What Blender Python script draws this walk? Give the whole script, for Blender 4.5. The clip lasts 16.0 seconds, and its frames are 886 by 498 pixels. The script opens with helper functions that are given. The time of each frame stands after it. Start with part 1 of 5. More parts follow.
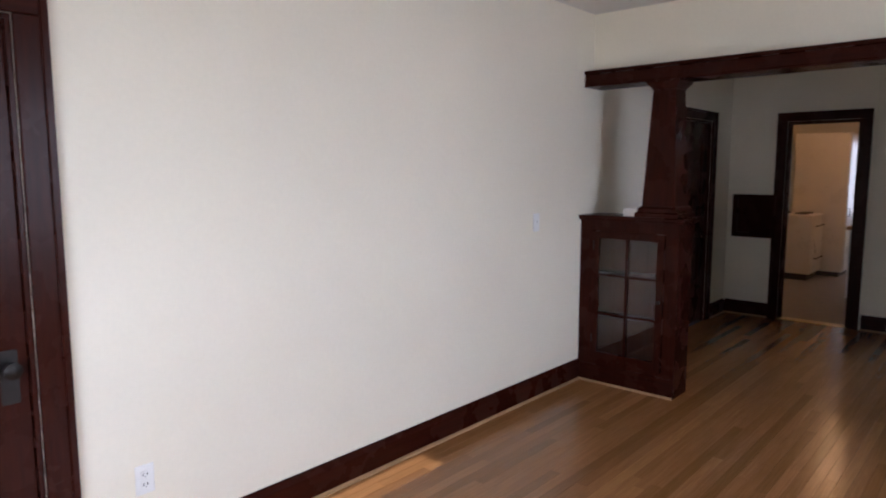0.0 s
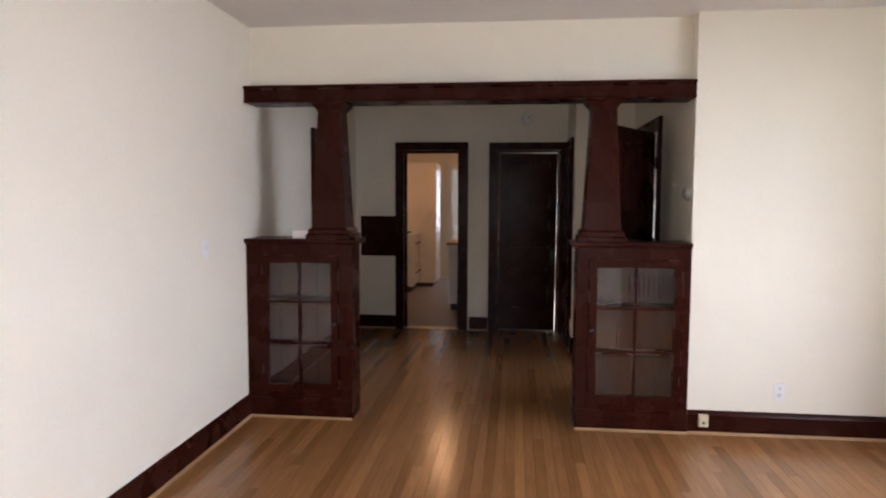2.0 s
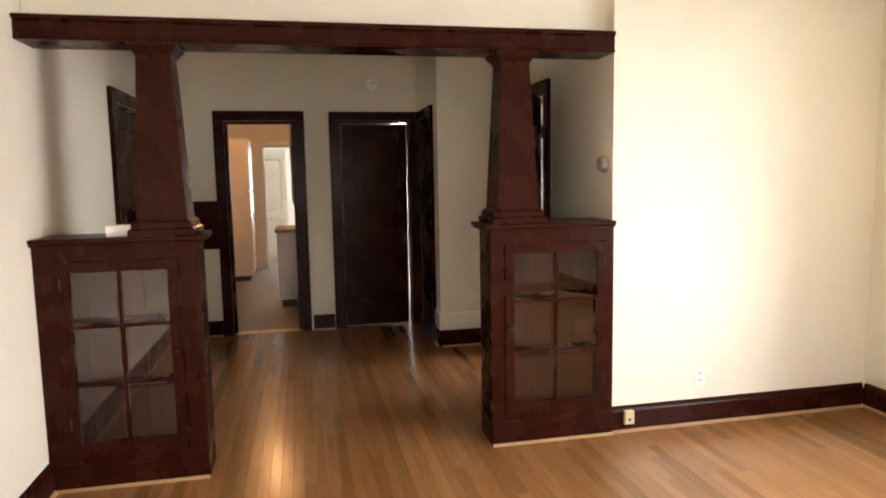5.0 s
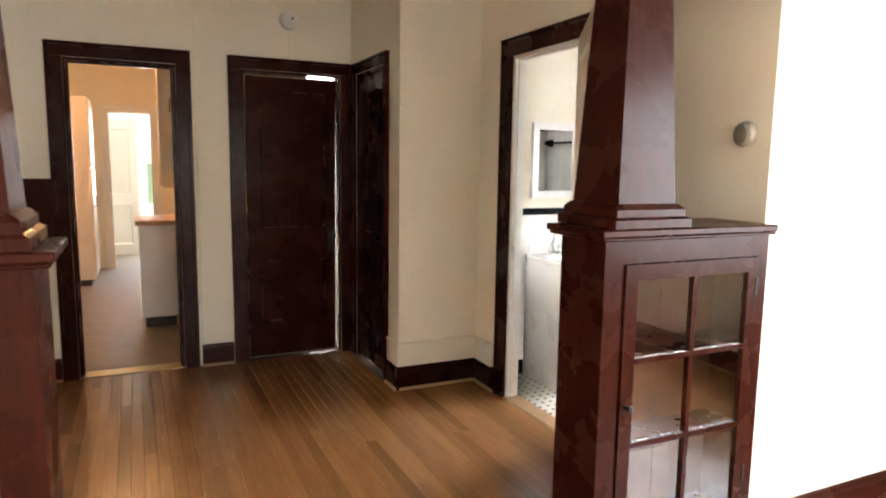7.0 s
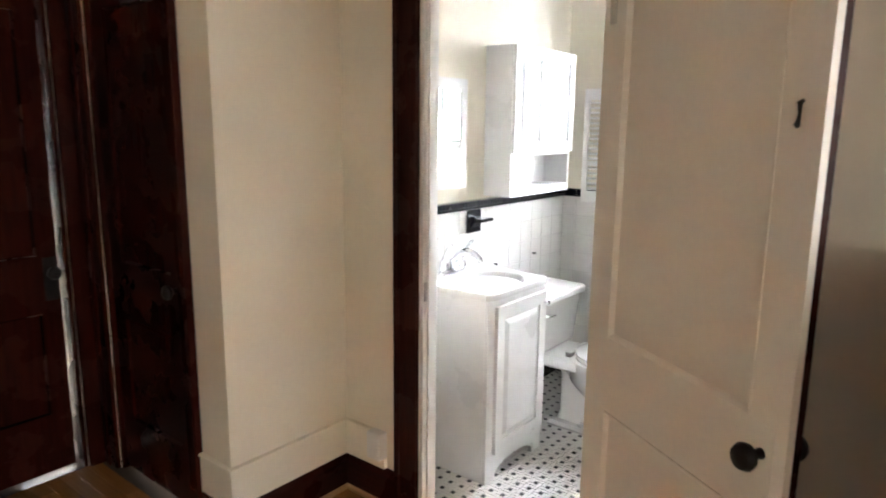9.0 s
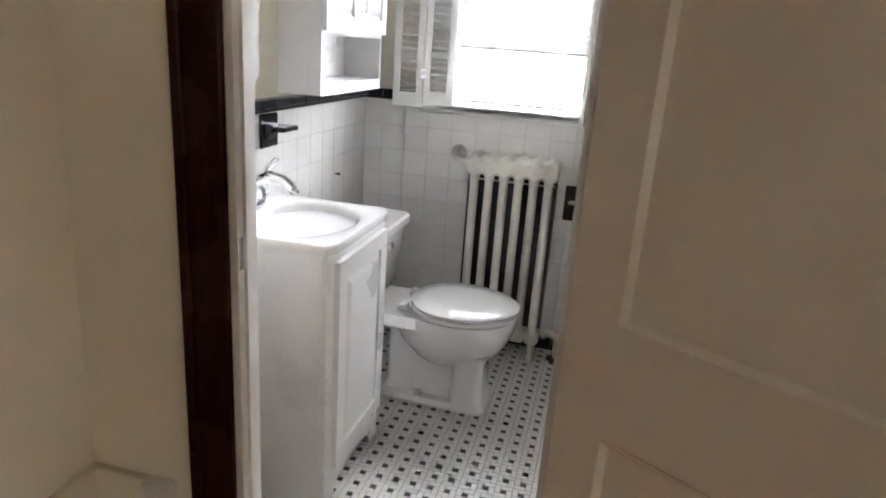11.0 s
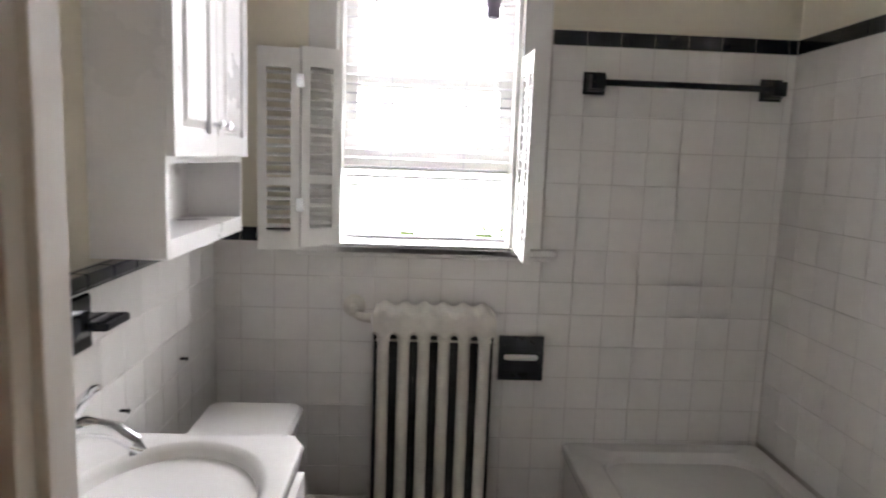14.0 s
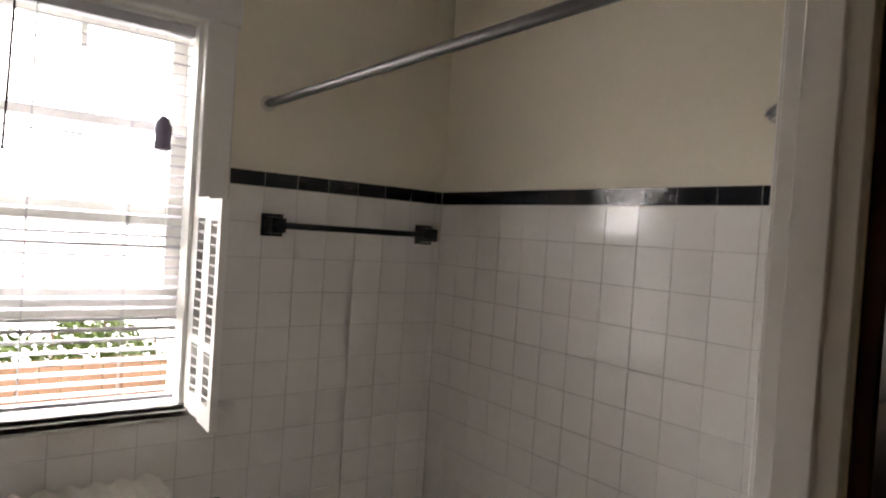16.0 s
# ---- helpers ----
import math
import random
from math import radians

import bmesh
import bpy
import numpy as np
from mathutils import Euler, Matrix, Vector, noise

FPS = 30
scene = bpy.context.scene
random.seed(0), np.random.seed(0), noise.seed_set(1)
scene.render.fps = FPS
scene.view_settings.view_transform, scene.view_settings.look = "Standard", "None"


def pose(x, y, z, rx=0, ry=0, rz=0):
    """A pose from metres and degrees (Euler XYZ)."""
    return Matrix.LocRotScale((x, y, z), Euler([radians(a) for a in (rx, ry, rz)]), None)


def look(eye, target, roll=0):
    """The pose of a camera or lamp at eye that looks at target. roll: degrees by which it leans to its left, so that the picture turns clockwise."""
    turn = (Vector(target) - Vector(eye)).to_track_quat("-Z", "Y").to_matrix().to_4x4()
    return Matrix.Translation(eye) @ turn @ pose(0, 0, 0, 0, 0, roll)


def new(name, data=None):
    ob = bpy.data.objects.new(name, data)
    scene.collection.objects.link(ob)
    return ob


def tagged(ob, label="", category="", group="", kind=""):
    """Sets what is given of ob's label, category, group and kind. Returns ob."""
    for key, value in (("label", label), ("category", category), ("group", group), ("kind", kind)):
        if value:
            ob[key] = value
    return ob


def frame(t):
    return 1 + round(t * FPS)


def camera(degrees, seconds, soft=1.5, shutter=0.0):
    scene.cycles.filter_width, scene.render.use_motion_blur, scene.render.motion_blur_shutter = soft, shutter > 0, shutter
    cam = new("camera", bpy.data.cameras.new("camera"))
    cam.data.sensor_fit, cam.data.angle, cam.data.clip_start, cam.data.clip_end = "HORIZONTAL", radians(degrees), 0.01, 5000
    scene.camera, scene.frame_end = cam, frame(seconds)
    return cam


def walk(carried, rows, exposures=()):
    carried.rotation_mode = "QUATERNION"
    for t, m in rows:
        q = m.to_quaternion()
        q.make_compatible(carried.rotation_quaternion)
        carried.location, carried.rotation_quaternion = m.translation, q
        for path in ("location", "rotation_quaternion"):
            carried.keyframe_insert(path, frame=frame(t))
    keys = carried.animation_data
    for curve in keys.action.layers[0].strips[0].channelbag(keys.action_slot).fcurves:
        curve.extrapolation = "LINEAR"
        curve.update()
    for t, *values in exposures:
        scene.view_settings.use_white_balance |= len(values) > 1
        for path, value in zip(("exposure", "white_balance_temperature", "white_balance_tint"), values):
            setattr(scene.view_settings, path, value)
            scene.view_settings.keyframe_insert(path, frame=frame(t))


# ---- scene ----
cam = camera(68.0, 16.0, soft=1.9, shutter=0.3)
PATH = [
    (0, look((2.423, -4.259, 1.539), (1.103, -2.775, 1.303), -0.05)),
    (0.5, look((2.177, -4.278, 1.511), (1.060, -2.630, 1.314), -0.85)),
    (1, look((2.098, -4.256, 1.514), (1.209, -2.475, 1.324), -1.53)),
    (1.5, look((1.994, -4.273, 1.512), (1.442, -2.359, 1.340), -1.01)),
    (2, look((1.812, -4.284, 1.506), (1.594, -2.302, 1.349), 0.21)),
    (2.5, look((1.707, -4.302, 1.508), (1.667, -2.306, 1.380), 0.77)),
    (3, look((1.659, -4.329, 1.512), (1.707, -2.332, 1.410), 1.28)),
    (3.5, look((1.600, -4.313, 1.522), (1.752, -2.319, 1.493), 1.48)),
    (4, look((1.513, -4.124, 1.513), (1.762, -2.140, 1.450), 0.48)),
    (4.2, look((1.478, -3.996, 1.499), (1.753, -2.018, 1.384), 0.07)),
    (6.3, look((0.927, -2.237, 1.468), (1.559, -0.356, 1.214), -0.36)),
    (6.5, look((0.967, -2.071, 1.439), (1.626, -0.200, 1.185), 0.05)),
    (7, look((0.926, -1.601, 1.416), (1.767, 0.195, 1.158), 0.83)),
    (7.5, look((0.844, -1.117, 1.470), (1.836, 0.597, 1.192), 0.91)),
    (8, look((0.866, -0.600, 1.463), (2.069, 0.970, 1.165), 0.96)),
    (8.5, look((0.980, -0.167, 1.437), (2.369, 1.238, 1.129), 0.98)),
    (9, look((1.187, 0.236, 1.482), (2.719, 1.467, 1.113), 0.60)),
    (9.5, look((1.392, 0.594, 1.473), (3.097, 1.552, 1.055), 0.00)),
    (10, look((1.596, 0.930, 1.437), (3.447, 1.541, 0.989), 2.39)),
    (12.3, look((2.085, 1.096, 1.270), (3.944, 1.447, 0.622), 3.66)),
    (12.5, look((2.189, 1.179, 1.270), (4.073, 1.482, 0.669), 2.10)),
    (13, look((2.271, 1.343, 1.342), (4.224, 1.547, 0.961), 1.31)),
    (13.5, look((2.367, 1.320, 1.382), (4.335, 1.552, 1.114), 0.92)),
    (14, look((2.494, 1.459, 1.368), (4.473, 1.367, 1.099), 2.07)),
    (14.5, look((2.599, 1.461, 1.496), (4.530, 1.083, 1.138), 0.25)),
    (15, look((2.669, 1.513, 1.560), (4.500, 0.776, 1.236), 0.77)),
    (15.5, look((2.696, 1.618, 1.604), (4.388, 0.570, 1.406), 2.75)),
    (16, look((2.672, 1.705, 1.626), (4.265, 0.496, 1.588), 3.78)),
]
EXPOSURES = [
    (0.0, 0.15, 5500, 18), (0.5, 0.5, 5500, 18), (1.5, 0.6, 5500, 17), (2.0, 0.65, 5800, 19), (3.5, 0.7, 6100, 20), (4.2, 0.9, 6200, 18),
    (6.3, 2.05, 7400, 14), (7.0, 2.25, 6500, 13), (7.5, 2.45, 5900, 12), (8.0, 2.7, 5500, 11), (8.5, 2.8, 5500, 11), (9.0, 2.35, 6100, 13), (10.2, 1.55, 6000, 14),
    (12.3, 1.7, 6300, 14), (13.0, 1.45, 6300, 14), (13.5, 1.1, 6300, 15), (14.5, 0.7, 6900, 18), (15.0, 0.6, 7000, 18), (16.0, 0.2, 7100, 18),
]
walk(cam, PATH, EXPOSURES)

# ---- light ----
CEIL = 2.65
SUN_DIR = Vector((-0.04, 3.15, -2.28)).normalized()
world = bpy.data.worlds.new("sky")
scene.world = world
world.use_nodes = True
wn = world.node_tree
sky = wn.nodes.new("ShaderNodeTexSky")
sky.sky_type = "NISHITA"
sky.sun_disc = False
sky.sun_elevation = math.asin(-SUN_DIR.z)
sky.sun_rotation = math.atan2(-SUN_DIR.x, -SUN_DIR.y)
wn.links.new(sky.outputs[0], wn.nodes["Background"].inputs[0])
wn.nodes["Background"].inputs[1].default_value = 0.08

sun = new("sun", bpy.data.lights.new("sun", "SUN"))
sun.data.energy, sun.data.angle, sun.data.color = 5.0, radians(0.5), (1.0, 0.94, 0.85)
sun.matrix_world = Matrix.Translation((0, -8, 6)) @ SUN_DIR.to_track_quat("-Z", "Y").to_matrix().to_4x4()


def daylight_lamp(name, eye, target, w, h, power, color):
    """An area lamp for daylight, in an opening or added beyond one."""
    lamp = new(name, bpy.data.lights.new(name, "AREA"))
    lamp.data.shape, lamp.data.size, lamp.data.size_y = "RECTANGLE", w, h
    lamp.data.energy, lamp.data.color = power, color
    lamp.matrix_world = look(eye, target)
    return lamp


DAY = (0.95, 0.965, 1.0)
daylight_lamp("daylight_lamp", (4.70, -2.17, 1.5), (0, -1.7, 1.15), 1.75, 1.4, 12, (0.86, 0.94, 1.0))
daylight_lamp("daylight_lamp", (1.75, -5.14, 1.45), (1.75, 0, 1.3), 2.4, 1.2, 14, DAY)
# Three lamps added outside the bathroom window, clear of its view, brighten the room.
daylight_lamp("daylight_lamp", (6.3, 1.42, 3.5), (3.9, 1.42, 1.0), 2.6, 1.8, 740, DAY)
daylight_lamp("daylight_lamp", (6.3, -0.75, 2.9), (4.6, 1.45, 1.5), 2.0, 2.0, 120, DAY)
daylight_lamp("daylight_lamp", (6.3, 3.6, 2.6), (4.6, 1.40, 1.5), 2.0, 2.0, 230, DAY)
daylight_lamp("daylight_lamp", (1.5, 9.88, 1.4), (1.2, 7, 1.2), 0.8, 1.3, 16, DAY)
# Added lamp in mid-room, with no window there, brightens the gaps round door_2.
daylight_lamp("daylight_lamp", (3.0, 5.5, 1.6), (2.2, 3.3, 1.2), 0.9, 1.3, 110, DAY)
kitchen_bulb = new("kitchen_bulb", bpy.data.lights.new("kitchen_bulb", "POINT"))
kitchen_bulb.data.energy, kitchen_bulb.data.color, kitchen_bulb.data.shadow_soft_size = 10, (1.0, 0.5, 0.2), 0.06
kitchen_bulb.location = (0.75, 5.4, 2.38)


# ---- materials ----
def nodes_of(name):
    m = bpy.data.materials.new(name)
    m.use_nodes = True
    t = m.node_tree
    return m, t, t.nodes["Principled BSDF"]


def ramp(t, fac, stops):
    r = t.nodes.new("ShaderNodeValToRGB")
    while len(r.color_ramp.elements) < len(stops):
        r.color_ramp.elements.new(0.5)
    for e, (p, c) in zip(r.color_ramp.elements, stops):
        e.position, e.color = p, (*c, 1)
    t.links.new(fac, r.inputs[0])
    return r.outputs[0]


def noise_tex(t, scale, detail=4, stretch=(1, 1, 1), rough=0.55, seeded=False):
    co = t.nodes.new("ShaderNodeTexCoord")
    mp = t.nodes.new("ShaderNodeMapping")
    mp.inputs["Scale"].default_value = stretch
    t.links.new(co.outputs["Object"], mp.inputs[0])
    n = t.nodes.new("ShaderNodeTexNoise")
    n.noise_dimensions = "4D"
    n.inputs["Scale"].default_value, n.inputs["Detail"].default_value = scale, detail
    n.inputs["Roughness"].default_value = rough
    t.links.new(mp.outputs[0], n.inputs["Vector"])
    if seeded:
        info = t.nodes.new("ShaderNodeObjectInfo")
        mul = t.nodes.new("ShaderNodeMath")
        mul.operation = "MULTIPLY"
        mul.inputs[1].default_value = 40
        t.links.new(info.outputs["Random"], mul.inputs[0])
        t.links.new(mul.outputs[0], n.inputs["W"])
    return n.outputs[0]


def mixed(t, a, b, fac, kind="MIX"):
    m = t.nodes.new("ShaderNodeMix")
    m.data_type, m.blend_type = "RGBA", kind
    for s, v in ((m.inputs[0], fac), (m.inputs[6], a), (m.inputs[7], b)):
        if isinstance(v, bpy.types.NodeSocket):
            t.links.new(v, s)
        elif isinstance(v, tuple):
            s.default_value = (*v, 1)
        else:
            s.default_value = v
    return m.outputs[2]


def bump(t, bsdf, height, strength, distance=0.002):
    b = t.nodes.new("ShaderNodeBump")
    b.inputs["Strength"].default_value, b.inputs["Distance"].default_value = strength, distance
    t.links.new(height, b.inputs["Height"])
    t.links.new(b.outputs[0], bsdf.inputs["Normal"])


def surface(name, color, rough, var=0.12, scale=2.0, fine=60.0, bump_amount=0.15, metal=0.0, coat=0.0, seeded=False, spec=0.5):
    """A plain surface with broad stains, fine grain and slight relief."""
    m, t, b = nodes_of(name)
    big, small = noise_tex(t, scale, 5, seeded=seeded), noise_tex(t, fine, 3, seeded=seeded)
    dark = tuple(c * (1 - var) for c in color)
    light = tuple(min(1, c * (1 + var * 0.6)) for c in color)
    c1 = ramp(t, big, [(0.3, dark), (0.7, light)])
    c2 = ramp(t, small, [(0.3, (1 - var * 0.5,) * 3), (0.65, (1, 1, 1))])
    t.links.new(mixed(t, c1, c2, 1.0, "MULTIPLY"), b.inputs["Base Color"])
    t.links.new(ramp(t, big, [(0.25, (rough * 0.8,) * 3), (0.75, (min(1, rough * 1.2),) * 3)]), b.inputs["Roughness"])
    b.inputs["Metallic"].default_value, b.inputs["Coat Weight"].default_value = metal, coat
    b.inputs["Specular IOR Level"].default_value = spec
    if bump_amount:
        bump(t, b, small, bump_amount, 0.0015)
    return m


def wood(name, dark, light, rough, stretch, coat=0.0, scale=9.0, seeded=True, tone=0.0, spec=0.07, wear_amount=0.12):
    """Wood grain along the axis with the smallest stretch. tone: how far pieces differ in tone."""
    m, t, b = nodes_of(name)
    grain = noise_tex(t, scale, 6, stretch, 0.65, seeded)
    broad = noise_tex(t, 1.3, 3, (1, 1, 1), 0.5, seeded)
    c = ramp(t, grain, [(0.15, dark), (0.5, tuple((a + q) / 2 for a, q in zip(dark, light))), (0.85, light)])
    c = mixed(t, c, ramp(t, broad, [(0.3, (0.88, 0.86, 0.84)), (0.7, (1, 1, 1))]), 1.0, "MULTIPLY")
    if tone:
        info = t.nodes.new("ShaderNodeObjectInfo")
        geo = t.nodes.new("ShaderNodeNewGeometry")
        add = t.nodes.new("ShaderNodeMath")
        add.operation = "ADD"
        fr = t.nodes.new("ShaderNodeMath")
        fr.operation = "FRACT"
        t.links.new(info.outputs["Random"], add.inputs[0])
        t.links.new(geo.outputs["Random Per Island"], add.inputs[1])
        t.links.new(add.outputs[0], fr.inputs[0])
        c = mixed(t, c, ramp(t, fr.outputs[0], [(0.0, (1 - tone, 1 - tone * 1.15, 1 - tone * 1.3)), (0.3, (0.9, 0.87, 0.84)), (0.8, (1, 1, 1)), (1.0, (1 + tone * 0.4, 1 + tone * 0.45, 1 + tone * 0.4))]), 1.0, "MULTIPLY")
    t.links.new(c, b.inputs["Base Color"])
    wear = noise_tex(t, 5.0, 4)
    t.links.new(ramp(t, wear, [(0.2, (rough * (1 - wear_amount * 0.8),) * 3), (0.8, (min(1, rough * (1 + wear_amount)),) * 3)]), b.inputs["Roughness"])
    b.inputs["Coat Weight"].default_value, b.inputs["Coat Roughness"].default_value = coat, 0.15
    b.inputs["Specular IOR Level"].default_value = spec
    bump(t, b, grain, 0.06, 0.001)
    return m


def glass(name, tint=(1, 1, 1), rough=0.0):
    m, t, b = nodes_of(name)
    b.inputs["Base Color"].default_value = (*tint, 1)
    b.inputs["Roughness"].default_value, b.inputs["IOR"].default_value = rough, 1.45
    b.inputs["Transmission Weight"].default_value = 1.0
    return m


M_PLASTER = surface("cream_plaster", (0.84, 0.785, 0.65), 0.75, 0.05, 1.1, 45, 0.25)
M_CEIL = surface("ceiling_plaster", (0.82, 0.80, 0.76), 0.85, 0.05, 1.5, 60, 0.3)
M_DARK = wood("dark_stained_wood", (0.015, 0.0040, 0.0025), (0.047, 0.0098, 0.0053), 0.27, (14, 14, 1), 0.03, 5.0)
M_DARK_X = wood("dark_stained_wood_long", (0.015, 0.0040, 0.0025), (0.047, 0.0098, 0.0053), 0.27, (1, 14, 14), 0.03, 5.0)
M_DARK_Y = wood("dark_stained_wood_deep", (0.015, 0.0040, 0.0025), (0.047, 0.0098, 0.0053), 0.27, (14, 1, 14), 0.03, 5.0)
M_SHOE = surface("pale_oak_strip", (0.42, 0.25, 0.12), 0.45, 0.2, 6, 80, 0.1)
M_OAK = wood("oak_floor", (0.22, 0.096, 0.032), (0.40, 0.200, 0.076), 0.22, (26, 1.0, 10), 0.12, 4.0, True, 0.33, 0.4, 0.08)
M_GAP = surface("dark_joint", (0.03, 0.018, 0.01), 0.8, 0.2)
M_WHITE = surface("white_paint", (0.80, 0.79, 0.75), 0.4, 0.05, 2.5, 70, 0.12)
M_DOORWHITE = surface("cream_door_paint", (0.78, 0.73, 0.63), 0.42, 0.06, 2.0, 60, 0.15)
M_GLASS = glass("glass")
M_BLACKMETAL = surface("blackened_metal", (0.03, 0.027, 0.025), 0.4, 0.2, 20, 90, 0.1, 0.8)
M_CHROME = surface("chrome", (0.75, 0.76, 0.78), 0.12, 0.03, 20, 90, 0.0, 1.0)
M_PLASTIC = surface("white_plastic", (0.82, 0.81, 0.78), 0.35, 0.03, 10, 90, 0.0)
M_SLOT = surface("dark_slot", (0.06, 0.055, 0.05), 0.6, 0.1)


# ---- building helpers ----
def box(bm, x0, x1, y0, y1, z0, z1, bevel=0.0, seg=1):
    vs = [bm.verts.new((x, y, z)) for x in (x0, x1) for y in (y0, y1) for z in (z0, z1)]
    fs = [bm.faces.new([vs[i] for i in q]) for q in ((0, 1, 3, 2), (4, 6, 7, 5), (0, 4, 5, 1), (2, 3, 7, 6), (0, 2, 6, 4), (1, 5, 7, 3))]
    if bevel:
        bmesh.ops.bevel(bm, geom=list({e for f in fs for e in f.edges}), offset=bevel, segments=seg, affect="EDGES", profile=0.5)
    return bm


def boxes(*rows, bevel=0.0):
    bm = bmesh.new()
    for r in rows:
        box(bm, *r, bevel=bevel)
    return bm


def prism(bm, outline, axis, a, b):
    """Extrudes a closed outline of (u, v) along an axis from a to b."""
    def at(u, v, w):
        return {"x": (w, u, v), "y": (u, w, v), "z": (u, v, w)}[axis]
    lo = [bm.verts.new(at(u, v, a)) for u, v in outline]
    hi = [bm.verts.new(at(u, v, b)) for u, v in outline]
    n = len(outline)
    fs = [bm.faces.new(lo), bm.faces.new(list(reversed(hi)))]
    for i in range(n):
        fs.append(bm.faces.new((lo[i], hi[i], hi[(i + 1) % n], lo[(i + 1) % n])))
    bmesh.ops.recalc_face_normals(bm, faces=fs)
    return bm


def rings(bm, loops, cap=True):
    """Skins closed loops of equal length, one after another."""
    vs = [[bm.verts.new(p) for p in l] for l in loops]
    n = len(vs[0])
    fs = []
    for a, b in zip(vs, vs[1:]):
        for i in range(n):
            fs.append(bm.faces.new((a[i], a[(i + 1) % n], b[(i + 1) % n], b[i])))
    if cap:
        fs.append(bm.faces.new(list(reversed(vs[0]))))
        fs.append(bm.faces.new(vs[-1]))
    bmesh.ops.recalc_face_normals(bm, faces=fs)
    return bm


def circle(c, r, axis="z", n=16, ry=None):
    ry = r if ry is None else ry
    pts = []
    for i in range(n):
        u, v = r * math.cos(2 * math.pi * i / n), ry * math.sin(2 * math.pi * i / n)
        pts.append({"z": (c[0] + u, c[1] + v, c[2]), "x": (c[0], c[1] + u, c[2] + v), "y": (c[0] + u, c[1], c[2] + v)}[axis])
    return pts


def lathe(bm, c, profile, axis="z", n=16):
    """Turns a profile of (radius, height) round an axis through c."""
    k = "xyz".index(axis)
    loops = []
    for r, h in profile:
        p = list(c)
        p[k] += h
        loops.append(circle(p, max(r, 0.0004), axis, n))
    return rings(bm, loops)


def tube(bm, path, r, n=10):
    """A round bar along a path of points."""
    pts = [Vector(p) for p in path]
    loops = []
    for i, p in enumerate(pts):
        d = (pts[min(i + 1, len(pts) - 1)] - pts[max(i - 1, 0)]).normalized()
        side = d.cross(Vector((0, 0, 1)) if abs(d.z) < 0.9 else Vector((1, 0, 0))).normalized()
        up = side.cross(d)
        rr = r[i] if isinstance(r, (list, tuple)) else r
        loops.append([p + side * rr * math.cos(2 * math.pi * k / n) + up * rr * math.sin(2 * math.pi * k / n) for k in range(n)])
    return rings(bm, loops)


def mesh_of(name, bm, mat, smooth=False):
    me = bpy.data.meshes.new(name)
    bmesh.ops.recalc_face_normals(bm, faces=bm.faces[:])
    bm.to_mesh(me)
    bm.free()
    me.materials.append(mat)
    if smooth:
        for p in me.polygons:
            p.use_smooth = True
        me.set_sharp_from_angle(angle=radians(38))
    return me


def part(name, bm, mat, parent=None, label="", smooth=False):
    ob = new(name, mesh_of(name, bm, mat, smooth))
    if parent is not None:
        ob.parent = parent
    return tagged(ob, label)


def thing(name, label, category, group="", at=(0, 0, 0)):
    ob = new(name)
    ob.location = at
    ob.empty_display_size = 0.05
    return tagged(ob, label, category, group)


def setting(name, bm, mat, label, category, parent=None, smooth=False):
    return tagged(part(name, bm, mat, parent, "", smooth), label, category, kind="structure")


def wall_grid(axis, a0, a1, p0, p1, z0, z1, holes=()):
    """A solid wall. axis: the way that it runs; a: its length; p: its thickness; holes: (a0, a1, z0, z1)."""
    us = sorted({a0, a1, *[h[0] for h in holes], *[h[1] for h in holes]})
    zs = sorted({z0, z1, *[h[2] for h in holes], *[h[3] for h in holes]})
    us, zs = [u for u in us if a0 <= u <= a1], [z for z in zs if z0 <= z <= z1]

    def solid(i, j):
        if not (0 <= i < len(us) - 1 and 0 <= j < len(zs) - 1):
            return False
        u, z = (us[i] + us[i + 1]) / 2, (zs[j] + zs[j + 1]) / 2
        return not any(h[0] < u < h[1] and h[2] < z < h[3] for h in holes)
    bm = bmesh.new()
    cache = {}

    def v(u, p, z):
        key = (u, p, z)
        if key not in cache:
            cache[key] = bm.verts.new((u, p, z) if axis == "x" else (p, u, z))
        return cache[key]
    for i in range(len(us) - 1):
        for j in range(len(zs) - 1):
            if not solid(i, j):
                continue
            u, w, b, t = us[i], us[i + 1], zs[j], zs[j + 1]
            bm.faces.new((v(u, p0, b), v(w, p0, b), v(w, p0, t), v(u, p0, t)))
            bm.faces.new((v(u, p1, b), v(u, p1, t), v(w, p1, t), v(w, p1, b)))
            for di, dj, q in ((-1, 0, ((u, b), (u, t))), (1, 0, ((w, b), (w, t))), (0, -1, ((u, b), (w, b))), (0, 1, ((u, t), (w, t)))):
                if not solid(i + di, j + dj):
                    (c, d), (e, f) = q
                    bm.faces.new((v(c, p0, d), v(e, p0, f), v(e, p1, f), v(c, p1, d)))
    return bm


# ---- structure ----
T = 0.13
setting("wall_west", wall_grid("y", -5.23, 3.23, -0.15, 0.0, 0, CEIL, [(-4.36, -3.57, 0, 2.03), (1.52, 2.52, 0, 2.03)]), M_PLASTER, "cream painted plaster wall with faint unevenness", "wall")
setting("wall_east", wall_grid("y", -5.23, 0.0, 4.64, 4.79, 0, CEIL, [(-3.10, -1.25, 0.75, 2.25)]), M_PLASTER, "cream painted plaster wall in soft shade", "wall")
# The narrow slit by the west corner is added to throw the sun patch.
setting("wall_south", wall_grid("x", 0.0, 4.64, -5.23, -5.1, 0, CEIL, [(0.09, 0.27, 0.75, 2.50), (0.55, 2.95, 0.8, 1.95)]), M_PLASTER, "unseen cream painted plaster wall with a window opening and an added sun slit", "wall")
